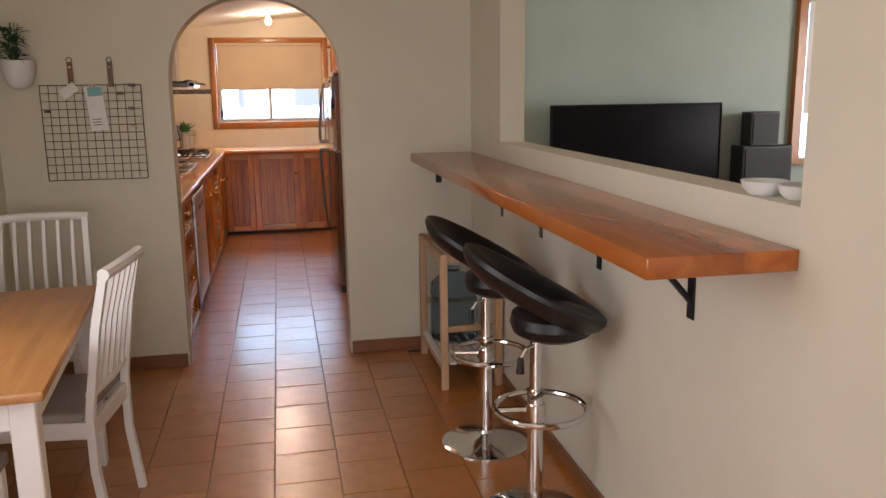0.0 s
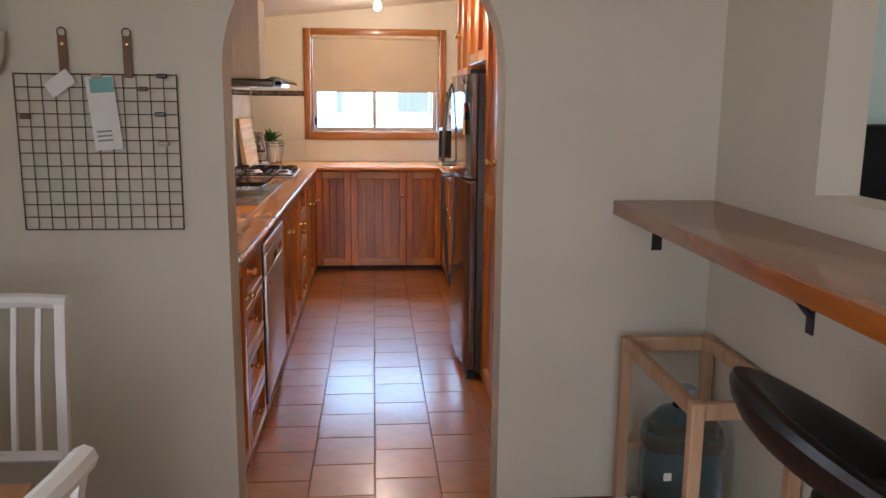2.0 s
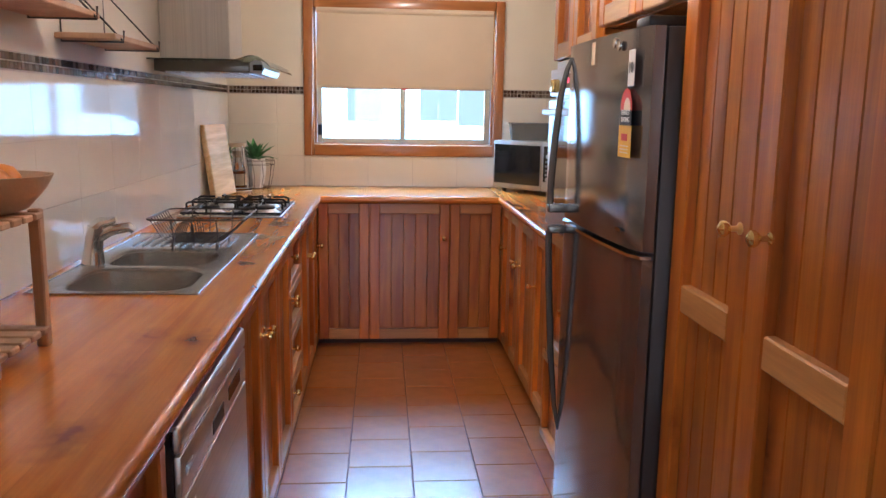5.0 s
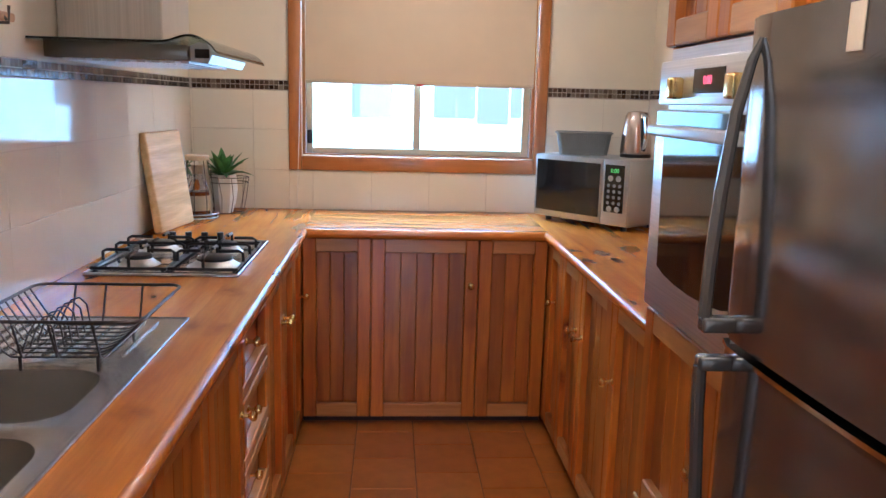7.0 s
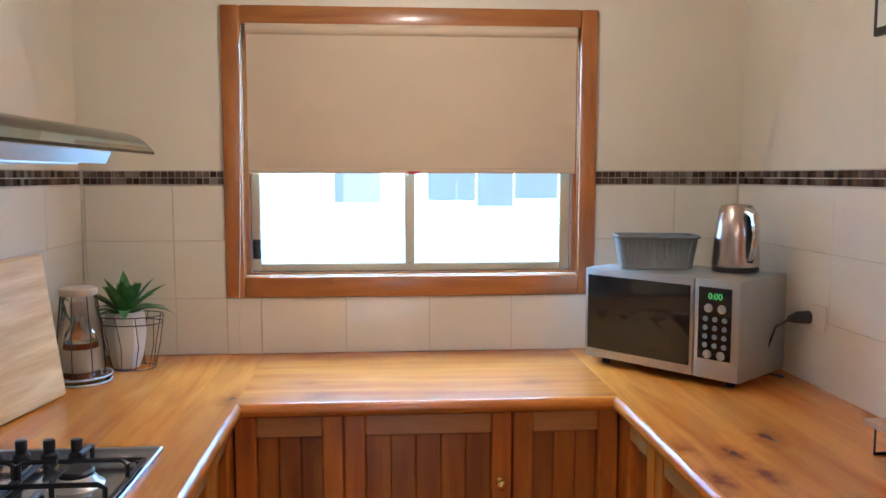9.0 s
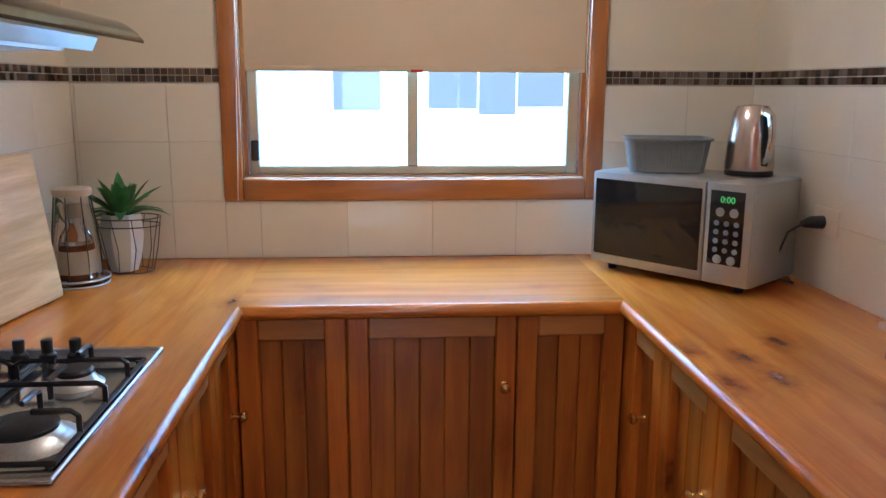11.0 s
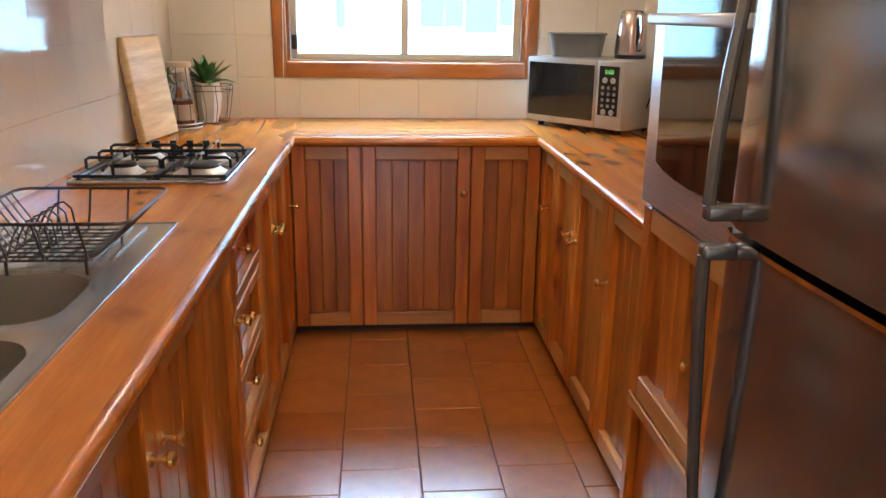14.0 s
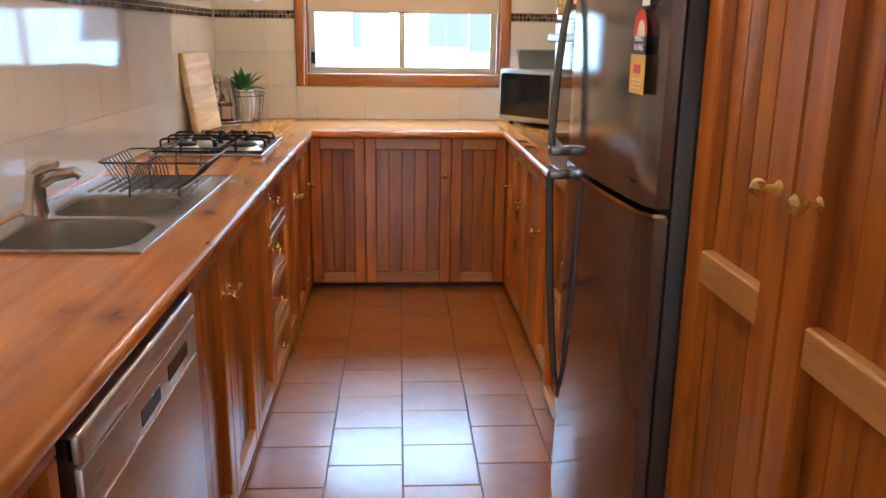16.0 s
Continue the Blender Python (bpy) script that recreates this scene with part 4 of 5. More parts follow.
for i in range(9):
    y = RY0 + 0.045 + (RY1 - RY0 - 0.09) * i / 8
    part("wire", T([(RX0, y, RZ1), (RX0 + 0.045, y, RZ0 + 0.012), (RX0 + 0.06, y, RZ0), (RX1 - 0.105, y, RZ0), (RX1 - 0.075, y, RZ0 + 0.012), (RX1, y, RZ1)], 0.002, 6), M_WIRE, rack)
for x in (RX0 + 0.085, (RX0 + RX1) / 2 - 0.01, RX1 - 0.09):
    part("cross_wire", T([(x, RY0, RZ1), (x, RY0 + 0.035, RZ0 + 0.004), (x, RY0 + 0.05, RZ0 - 0.004), (x, RY1 - 0.05, RZ0 - 0.004), (x, RY1 - 0.035, RZ0 + 0.004), (x, RY1, RZ1)], 0.0024, 6), M_WIRE, rack)
for i in range(6):
    y = RY0 + 0.07 + i * 0.037
    part("plate_divider", T([(RX0 + 0.07, y, RZ0), (RX0 + 0.085, y, 0.975), (RX0 + 0.1, y, 1.0), (RX0 + 0.118, y, 1.005), (RX0 + 0.133, y, 0.99), (RX0 + 0.14, y, RZ0)], 0.002, 6), M_WIRE, rack)
for x in (RX0 + 0.075, RX1 - 0.1):
    for y in (RY0 + 0.05, RY1 - 0.05):
        part("foot", T([(x, y, RZ0), (x, y, 0.905)], 0.0036, 6), M_WIRE, rack)


# ---------- things on the worktop ----------
board = solo("chopping_board", B(-0.018, 0.018, -0.165, 0.165, 0.0, 0.405, 0.01, 3), M_BOARD, "pale striped timber chopping board leaning on the tiles", "chopping board")
board.matrix_basis = pose(-0.55, 4.24, 0.903, 0, -8, -9)

jar = thing("bottle_lantern", (-0.53, 4.57, 0.9), "amber bottle in a wire lantern jar on a glass dish", "lantern")
part("dish", LT([(0.06, 0.9), (0.085, 0.903), (0.088, 0.918), (0.083, 0.92), (0.078, 0.908), (0.02, 0.906)], (-0.53, 4.57, 0), 24), M_GLASS, jar, "clear glass dish")
part("bottle", LT([(0.034, 0.908), (0.036, 0.915), (0.036, 1.0), (0.034, 1.02)], (-0.53, 4.57, 0), 20), M_AMBER, jar, "amber liquor in the bottle")
part("bottle_neck", LT([(0.034, 1.021), (0.03, 1.045), (0.018, 1.075), (0.017, 1.12)], (-0.53, 4.57, 0), 20), M_GLASS, jar, "clear bottle neck")
part("stopper", LT([(0.016, 1.1), (0.018, 1.122), (0.018, 1.14), (0.002, 1.142)], (-0.53, 4.57, 0), 14), M_CLAY, jar, "cork stopper")
part("paper_label", LT([(0.0376, 0.935), (0.0376, 1.003)], (-0.53, 4.57, 0), 20), M_CREAM, jar, "cream paper label")
for z_, r_ in ((0.921, 0.089), (0.904, 0.086)):
    part("dish_rim", T([(-0.53 + r_ * math.cos(2 * math.pi * j / 28), 4.57 + r_ * math.sin(2 * math.pi * j / 28), z_) for j in range(28)], 0.003, 6, True), M_PALESTEEL, jar, "bright rim of the dish")
part("lid", LT([(0.052, 1.165), (0.054, 1.168), (0.054, 1.185), (0.05, 1.188)], (-0.53, 4.57, 0), 20), M_CLAY, jar, "pale wooden lid")
part("glass_jar", LT([(0.064, 0.922), (0.066, 0.93), (0.062, 1.03), (0.05, 1.12), (0.045, 1.166)], (-0.53, 4.57, 0), 24), M_GLASS, jar, "clear glass jar")
for i in range(8):
    a = 2 * math.pi * i / 8
    part("wire", T([(-0.53 + r * math.cos(a), 4.57 + r * math.sin(a), z) for r, z in ((0.07, 0.922), (0.072, 0.97), (0.066, 1.06), (0.053, 1.165))], 0.0018, 5), M_WIRE, jar)


def leaf(bm, base, direction, length, width, droop, n=5):
    """A pointed, folded leaf that bends over."""
    base, d = Vector(base), Vector(direction).normalized()
    side = d.cross(Vector((0, 0, 1)))
    side = side.normalized() if side.length > 0.01 else Vector((1, 0, 0))
    rows = []
    for i in range(n + 1):
        t = i / n
        c = base + d * length * t + Vector((0, 0, -droop * t * t))
        w = width * math.sin(math.pi * min(1, 0.12 + t * 0.88)) if t < 1 else 0.0005
        up = side.cross(d).normalized() * w * 0.35
        rows.append([bm.verts.new(c - side * w + up), bm.verts.new(c), bm.verts.new(c + side * w + up)])
    for a, b in zip(rows, rows[1:]):
        bm.faces.new((a[0], a[1], b[1], b[0]))
        bm.faces.new((a[1], a[2], b[2], b[1]))
    return bm


plant = thing("potted_succulent", (-0.445, 4.73, 0.9), "green succulent in a white faceted pot inside a wire basket", "plant")
pc = (-0.445, 4.73, 0)
part("pot", LT([(0.04, 0.904), (0.055, 0.95), (0.066, 1.02), (0.06, 1.085), (0.052, 1.087), (0.05, 1.07)], pc, 7), M_POT, plant, "white faceted ceramic pot")
rnd = random.Random(4)
for i in range(26):
    a, e = 2.4 * i, 0.3 + 1.1 * (1 - i / 26)
    d = (math.cos(a) * math.cos(e), math.sin(a) * math.cos(e) * 0.75, math.sin(e))
    part("leaf", leaf(bmesh.new(), (pc[0] + 0.012 * math.cos(a), pc[1] + 0.012 * math.sin(a), 1.075), d, 0.13 + 0.05 * rnd.random(), 0.021, 0.03 + 0.05 * (i > 18)), M_LEAF, plant)
for z, r in ((0.903, 0.07), (1.05, 0.098), (1.075, 0.1)):
    part("basket_ring", T([(pc[0] + 0.02 + r * math.cos(2 * math.pi * j / 20), pc[1] + 0.75 * r * math.sin(2 * math.pi * j / 20), z) for j in range(20)], 0.002, 5, True), M_WIRE, plant)
for i in range(10):
    a = 2 * math.pi * i / 10
    part("basket_wire", T([(pc[0] + 0.02 + r * math.cos(a + k), pc[1] + 0.75 * r * math.sin(a + k), z) for r, z, k in ((0.07, 0.903, 0), (0.086, 0.98, 0.12), (0.1, 1.075, 0))], 0.0016, 5), M_WIRE, plant)

# microwave, turned into the corner
mw = thing("microwave_oven", (1.352, 4.597, 0.9), "silver microwave oven with a black glass door in the corner", "microwave", rz=-51)
W, D, Z0, Z1 = 0.27, 0.145, 0.022, 0.322
part("case", B(-W, W, -D, D, Z0, Z1, 0.008, 2), M_SILVER, mw, local=True)
mdoor = part("door", B(-W, 0.125, -D - 0.016, -D, Z0 + 0.004, Z1 - 0.002, 0.005, 2), M_SILVER, mw, local=True)
part("glass", B(-W + 0.012, 0.115, -D - 0.0195, -D - 0.015, 0.055, 0.298, 0.002), M_BGLASS, mdoor, "black glass", True)
panel = part("control_panel", B(0.128, W, -D - 0.016, -D, Z0 + 0.004, Z1 - 0.002, 0.005, 2), M_SILVER, mw, local=True)
part("keypad", B(0.142, 0.246, -D - 0.018, -D - 0.015, 0.085, 0.298, 0.001), M_BGLASS, panel, "black keypad", True)
lettering("clock_digits", "0:00", 0.026, Matrix.Translation((0.196, -D - 0.0195, 0.272)) @ pose(0, 0, 0, 90), M_LED, panel)
for i in range(4):
    for j in range(3):
        part("key", LT([(0.008, 0), (0.008, -0.002), (0.006, -0.0025)], (0.166 + 0.03 * j, -D - 0.018, 0.205 - 0.026 * i), 10, "y"), M_GREY, panel, local=True)
for px, pz in ((0.175, 0.237), (0.217, 0.237), (0.175, 0.1), (0.217, 0.1)):
    part("button", LT([(0.013, 0), (0.013, -0.003), (0.01, -0.004)], (px, -D - 0.018, pz), 14, "y"), M_SILVER, panel, "silver button", True)
for px in (-W + 0.05, W - 0.05):
    for py in (-D + 0.04, D - 0.04):
        part("foot", LT([(0.014, 0.0), (0.016, 0.023)], (px, py, 0), 12), M_BLACK, mw, local=True)

basket = thing("storage_basket", (1.275, 4.66, 1.222), "grey ribbed plastic basket on top of the microwave", "basket")
pts_lo, pts_hi = rounded(0.225, 0.125, 0.025), rounded(0.258, 0.15, 0.03)
bm = bmesh.new()
a = [bm.verts.new((x, y, 0.002)) for x, y in pts_lo]
b = [bm.verts.new((x, y, 0.108)) for x, y in pts_hi]
c = [bm.verts.new((x * 0.95, y * 0.93, 0.108)) for x, y in pts_hi]
d = [bm.verts.new((x * 0.94, y * 0.9, 0.008)) for x, y in pts_lo]
for p, q in ((a, b), (b, c), (c, d)):
    ring_faces(bm, p, q)
bm.faces.new(a[::-1])
bm.faces.new(d)
part("tub", bm, M_GREY, basket, local=True)
for i in range(22):
    t = -0.095 + 0.19 * i / 21
    part("rib", T([(t, -0.062, 0.012), (t * 1.12, -0.0762, 0.094)], 0.0028, 5), M_GREY, basket, local=True)
part("lip", T([(x, y, 0.105) for x, y in rounded(0.263, 0.156, 0.032)], 0.005, 6, True), M_GREY, basket, local=True)
basket.matrix_basis = pose(1.275, 4.66, 1.222, 0, 0, -12)

kettle = thing("electric_kettle", (1.498, 4.55, 1.222), "rose-silver metal electric kettle on top of the microwave", "kettle")
part("base", LT([(0.07, 0.0), (0.072, 0.005), (0.07, 0.016)], (0, 0, 0), 24), M_BLACK, kettle, local=True)
part("jug", LT([(0.072, 0.018), (0.073, 0.03), (0.066, 0.12), (0.056, 0.19), (0.05, 0.2)], (0, 0, 0), 28), M_ROSE, kettle, local=True)
part("lid", LT([(0.05, 0.2), (0.046, 0.208), (0.02, 0.212)], (0, 0, 0), 24), M_ROSE, kettle, local=True)
part("handle", T([(0.012, -0.052, 0.19), (0.014, -0.092, 0.18), (0.016, -0.1, 0.12), (0.014, -0.088, 0.06), (0.012, -0.07, 0.045)], [0.014, 0.013, 0.011, 0.01, 0.009], 10), M_CHROME, kettle, "chrome handle", True)
part("handle_back", B(0.0, 0.026, -0.073, -0.055, 0.03, 0.19, 0.004), M_BLACK, kettle, local=True)

outlet = thing("wall_outlet", (XR, 4.38, 1.11), "cream wall power outlet with a black plug", "outlet")
part("plate", B(XR - 0.013, XR - 0.007, 4.31, 4.44, 1.065, 1.145, 0.003, 2), M_OUTLET, outlet)
part("plug", T([(XR - 0.013, 4.39, 1.1), (XR - 0.05, 4.39, 1.1), (XR - 0.075, 4.39, 1.095)], [0.02, 0.018, 0.01], 12), M_BLACK, outlet, "black plug")
part("cord", T([(XR - 0.075, 4.39, 1.095), (XR - 0.11, 4.4, 1.07), (XR - 0.13, 4.41, 1.0), (XR - 0.11, 4.43, 0.92), (XR - 0.06, 4.44, 0.906), (XR - 0.04, 4.5, 0.905)], 0.004, 6), M_BLACK, outlet, "black power cord")
box1 = thing("picture_frame", (XR, 4.05, 1.88), "small dark picture frame on the wall", "picture frame")
part("frame", B(XR - 0.018, XR - 0.002, 3.93, 4.13, 1.88, 2.05, 0.003), M_BLACK, box1)
part("print", B(XR - 0.02, XR - 0.018, 3.95, 4.11, 1.9, 2.03), M_PAPER, box1)
sp = thing("packet_holder", (1.5, 3.6, 0.9), "small blue box of packets in a wire holder", "holder")
for yy in (3.5, 3.74):
    part("wire_leg", T([(1.43, yy, 0.904), (1.6, yy, 0.904), (1.6, yy, 0.962), (1.43, yy, 0.962)], 0.004, 6, True), M_BLACK, sp)
part("shelf", B(1.415, 1.61, 3.48, 3.76, 0.966, 0.98, 0.002), M_RACKW, sp, "pale timber shelf")
crt = part("carton", B(1.475, 1.6, 3.6, 3.74, 0.98, 1.15, 0.002), M_BLUE, sp, "blue and white carton")
part("carton_band", B(1.4735, 1.4748, 3.61, 3.73, 0.985, 1.105), M_PAPER, crt, "white printed side")
part("carton_front", B(1.48, 1.595, 3.5985, 3.5998, 0.985, 1.105), M_PAPER, crt, "white printed side")
part("jar", LT([(0.03, 0.98), (0.032, 0.984), (0.032, 1.035), (0.028, 1.05)], (1.48, 3.55, 0), 18), M_BLACK, sp, "dark ribbed jar")
for k in range(5):
    part("jar_rib", T([(1.48 + 0.033 * math.cos(2 * math.pi * j / 16), 3.55 + 0.033 * math.sin(2 * math.pi * j / 16), 0.99 + 0.011 * k) for j in range(16)], 0.0025, 5, True), M_GREY, sp)
part("jar_lid", LT([(0.033, 1.05), (0.034, 1.053), (0.034, 1.07), (0.03, 1.073), (0.002, 1.0735)], (1.48, 3.55, 0), 18), M_PALESTEEL, sp, "pale metal lid")

sp.location = (1.55, 3.63, 0.9)

# fruit stand by the arch
fs = thing("fruit_stand", (-0.42, 1.22, 0.9), "two-tier raw timber stand with a bowl of oranges", "fruit stand")
for x in (-0.56, -0.36):
    for y in (1.06, 1.29):
        part("leg", B(x - 0.012, x + 0.012, y - 0.012, y + 0.012, 0.9, 1.19, 0.003), M_RACKW, fs)
for z in (0.93, 1.17):
    for i in range(5):
        part("slat", B(-0.575, -0.345, 1.055 + 0.05 * i, 1.095 + 0.05 * i, z, z + 0.014, 0.003), M_RACKW, fs)
bowl = thing("fruit_bowl", (-0.43, 1.25, 1.184), "woven pale bowl with scalloped edge", "bowl")
part("bowl", LT([(0.04, 1.184), (0.07, 1.195), (0.105, 1.235), (0.12, 1.262), (0.114, 1.262), (0.09, 1.232), (0.03, 1.2)], (-0.43, 1.25, 0), 22), M_CLAY, bowl)
for i, (x, y, z) in enumerate(((-0.42, 1.29, 1.245), (-0.47, 1.22, 1.245), (-0.4, 1.2, 1.245))):
    solo("orange", LT([(0.004, -0.036), (0.022, -0.03), (0.034, -0.012), (0.037, 0.0), (0.034, 0.014), (0.022, 0.03), (0.004, 0.036)], (x, y, z), 18), M_ORANGE, "ripe orange lying in the bowl", "orange", "oranges")


def wall_shelf(y0, y1, z, label):
    s = thing("wall_shelf", (XL, (y0 + y1) / 2, z), label, "shelf", "wall shelves")
    part("board", B(XL + 0.003, -0.46, y0, y1, z, z + 0.018, 0.003), M_RACKW, s)
    for y in (y0 + 0.05, y1 - 0.05):
        part("bracket", T([(-0.45, y, z + 0.03), (-0.452, y, z - 0.005), (XL + 0.006, y, z - 0.005), (XL + 0.006, y, z + 0.2), (-0.455, y, z + 0.0)], 0.0035, 6), M_WIRE, s, "black wire bracket")
    return s


wall_shelf(1.42, 2.05, 1.645, "small timber shelf on black wire brackets")
wall_shelf(2.18, 2.68, 1.60, "small timber shelf on black wire brackets")
solo("vase", LT([(0.03, 1.663), (0.06, 1.68), (0.085, 1.72), (0.075, 1.76), (0.045, 1.785), (0.04, 1.785)], (-0.53, 1.85, 0), 8), M_LINEN, "brown faceted stone vase on the shelf", "vase")

# the bulb at y 1.7 is unseen, added to go with the fill lamp
for y in (4.0, 1.7):
    z = ceil_z(0.51)
    lamp = thing("ceiling_bulb", (0.51, y, z), "warm bare bulb in a white ceiling holder (near one added)", "ceiling light", "ceiling bulbs")
    part("holder", LT([(0.045, z + 0.006), (0.045, z - 0.012), (0.025, z - 0.02), (0.022, z - 0.045)], (0.51, y, 0), 18), M_POT, lamp)
    part("bulb", LT([(0.014, z - 0.045), (0.026, z - 0.065), (0.032, z - 0.09), (0.026, z - 0.112), (0.008, z - 0.122)], (0.51, y, 0), 18), M_BULB, lamp, "lit warm bulb").visible_shadow = False

# ---------- dining room ----------
bar = thing("breakfast_bar", (DR, -1.5, 1.14), "thick varnished timber breakfast bar fixed to the wall", "bar")
part("top", B(1.275, DR - 0.001, -2.99, -0.001, 1.098, 1.146, 0.004, 2), M_BAR, bar)
for y in (-0.66, -1.27, -1.91, -2.55):
    br = part("bracket", B(DR - 0.006, DR - 0.001, y - 0.018, y + 0.018, 0.87, 1.098, 0.001), M_IRON, bar, "grey steel bracket")
    part("arm", B(1.42, DR - 0.006, y - 0.018, y + 0.018, 1.092, 1.0975), M_IRON, br)
    part("brace", T([(DR - 0.006, y, 0.92), (1.47, y, 1.09)], 0.009, 6), M_IRON, br)
br = part("bracket", B(1.415, 1.45, -0.006, -0.001, 0.975, 1.098, 0.001), M_IRON, bar, "grey steel bracket")
part("arm", B(1.415, 1.45, -0.17, -0.006, 1.092, 1.0975), M_IRON, br)


def stool(m):
    s = thing("bar_stool", (0, 0, 0), "black faux-leather bar stool on a chrome pedestal", "bar stool", "bar stools")
    part("base", LT([(0.19, 0.0), (0.19, 0.006), (0.16, 0.018), (0.08, 0.034), (0.035, 0.05), (0.03, 0.06)], (0, 0, 0), 32), M_CHROME, s, "trumpet-shaped chrome base", True)
    part("column", LT([(0.028, 0.05), (0.028, 0.45), (0.03, 0.45), (0.03, 0.47), (0.02, 0.47), (0.02, 0.66)], (0, 0, 0), 20), M_CHROME, s, local=True)
    fr = part("footrest", T([(0.02 + 0.16 * math.cos(2 * math.pi * i / 28), 0.16 * math.sin(2 * math.pi * i / 28), 0.40) for i in range(28)], 0.011, 8, True), M_CHROME, s, "chrome footrest ring", True)
    part("collar", LT([(0.036, 0.38), (0.036, 0.42)], (0, 0, 0), 18), M_CHROME, fr, local=True)
    part("strut", T([(-0.03, 0, 0.40), (-0.14, 0, 0.40)], 0.01, 8), M_CHROME, fr, local=True)
    part("seat", LT([(0.05, 0.645), (0.13, 0.65), (0.18, 0.67), (0.195, 0.7), (0.185, 0.73), (0.13, 0.748), (0.02, 0.752)], (0.055, 0, 0.012), 32, sx=0.74, sy=0.82), M_LEATHER, s, "round padded seat", True)
    bm = bmesh.new()
    n, k = 40, 12
    rings = []
    for i in range(n):
        a = 2 * math.pi * i / n
        back = 0.5 - 0.5 * math.cos(a)      # 1 at the back of the seat
        cx, cy = 0.19 * math.cos(a) - 0.01, 0.2 * math.sin(a)
        cz = 0.708 + 0.215 * back
        wide = 0.058 + 0.014 * back
        lean = 0.25 + 0.75 * back
        ring = []
        for j in range(k):
            t = 2 * math.pi * j / k
            u, v = wide * math.cos(t), 0.03 * math.sin(t)
            ru, rz = u * math.cos(lean) - v * math.sin(lean), u * math.sin(lean) + v * math.cos(lean)
            ring.append(bm.verts.new((cx + ru * math.cos(a), cy + ru * math.sin(a), cz + rz)))
        rings.append(ring)
    for i in range(n):
        p, q = rings[i], rings[(i + 1) % n]
        for j in range(k):
            bm.faces.new((p[j], p[(j + 1) % k], q[(j + 1) % k], q[j]))
    part("backrest", bm, M_LEATHER, s, "crescent-shaped padded backrest with an opening", True)
    part("lever", T([(0.0, 0.0, 0.635), (-0.04, -0.04, 0.63), (-0.06, -0.055, 0.6)], 0.006, 6), M_CHROME, s, local=True)
    part("lever_grip", T([(-0.06, -0.055, 0.605), (-0.062, -0.057, 0.55)], [0.01, 0.015], 8), M_BLACK, s, local=True)
    s.matrix_basis = m
    return s


st = stool(pose(1.362, -1.335, 0, 0, 0, -12))
copy_thing(st, pose(1.378, -1.96, 0, 0, 0, -8))

rk = thing("bottle_rack", (1.46, -0.4, 0), "raw pine stand with a slatted shelf under the bar", "stand")
for x in (1.315, 1.595):
    for y in (-0.69, -0.10):
        part("leg", B(x - 0.018, x + 0.018, y - 0.018, y + 0.018, 0, 0.70, 0.003), M_RACKW, rk)
for y in (-0.69, -0.10):
    part("rail", B(1.333, 1.577, y - 0.012, y + 0.012, 0.65, 0.698, 0.003), M_RACKW, rk)
    part("rail", B(1.333, 1.577, y - 0.012, y + 0.012, 0.30, 0.33, 0.003), M_RACKW, rk)
for x in (1.315, 1.595):
    part("rail", B(x - 0.012, x + 0.012, -0.672, -0.118, 0.65, 0.698, 0.003), M_RACKW, rk)
    part("rail", B(x - 0.012, x + 0.012, -0.672, -0.118, 0.09, 0.12, 0.003), M_RACKW, rk)
for i in range(7):
    part("slat", B(1.305 + 0.043 * i, 1.338 + 0.043 * i, -0.672, -0.118, 0.12, 0.134, 0.002), M_WHITE, rk, "pale slat")
wb = thing("water_bottle", (1.455, -0.27, 0.134), "large blue translucent water bottle on the stand", "water bottle")
part("bottle", LT([(0.11, 0.134), (0.128, 0.15), (0.13, 0.2), (0.124, 0.22), (0.13, 0.24), (0.13, 0.36), (0.124, 0.38), (0.13, 0.4), (0.125, 0.45), (0.08, 0.5), (0.035, 0.52), (0.032, 0.57)], (1.455, -0.27, 0), 28), M_BOTTLE, wb)
part("cap", LT([(0.034, 0.555), (0.036, 0.56), (0.036, 0.58), (0.03, 0.585)], (1.455, -0.27, 0), 18), M_FENCE, wb)
part("label", B(1.36, 1.385, -0.3805, -0.3785, 0.32, 0.345), M_PAPER, wb)

# table and chairs
TA = pose(-0.075, -2.35, 0, 0, 0, 5)          # near outer corner, long side turned slightly
tb = thing("dining_table", (0, 0, 0), "dining table with oiled timber top and white legs", "table")
TW, TL = 0.72, 1.24
part("tabletop", B(-TW, 0, 0, TL, 0.712, 0.74, 0.005, 2), M_TABLE, tb, "oiled timber top", True)
for x0, x1, y0, y1 in ((-TW + 0.05, -0.05, 0.035, 0.055), (-TW + 0.05, -0.05, TL - 0.055, TL - 0.035), (-0.055, -0.035, 0.05, TL - 0.05), (-TW + 0.035, -TW + 0.055, 0.05, TL - 0.05)):
    part("apron", B(x0, x1, y0, y1, 0.63, 0.712), M_WHITE, tb, "white apron", True)
for x in (-0.06, -TW + 0.06):
    for y in (0.06, TL - 0.06):
        part("leg", B(x - 0.033, x + 0.033, y - 0.033, y + 0.033, 0, 0.712, 0.004), M_WHITE, tb, "square white leg", True)
tb.matrix_basis = TA


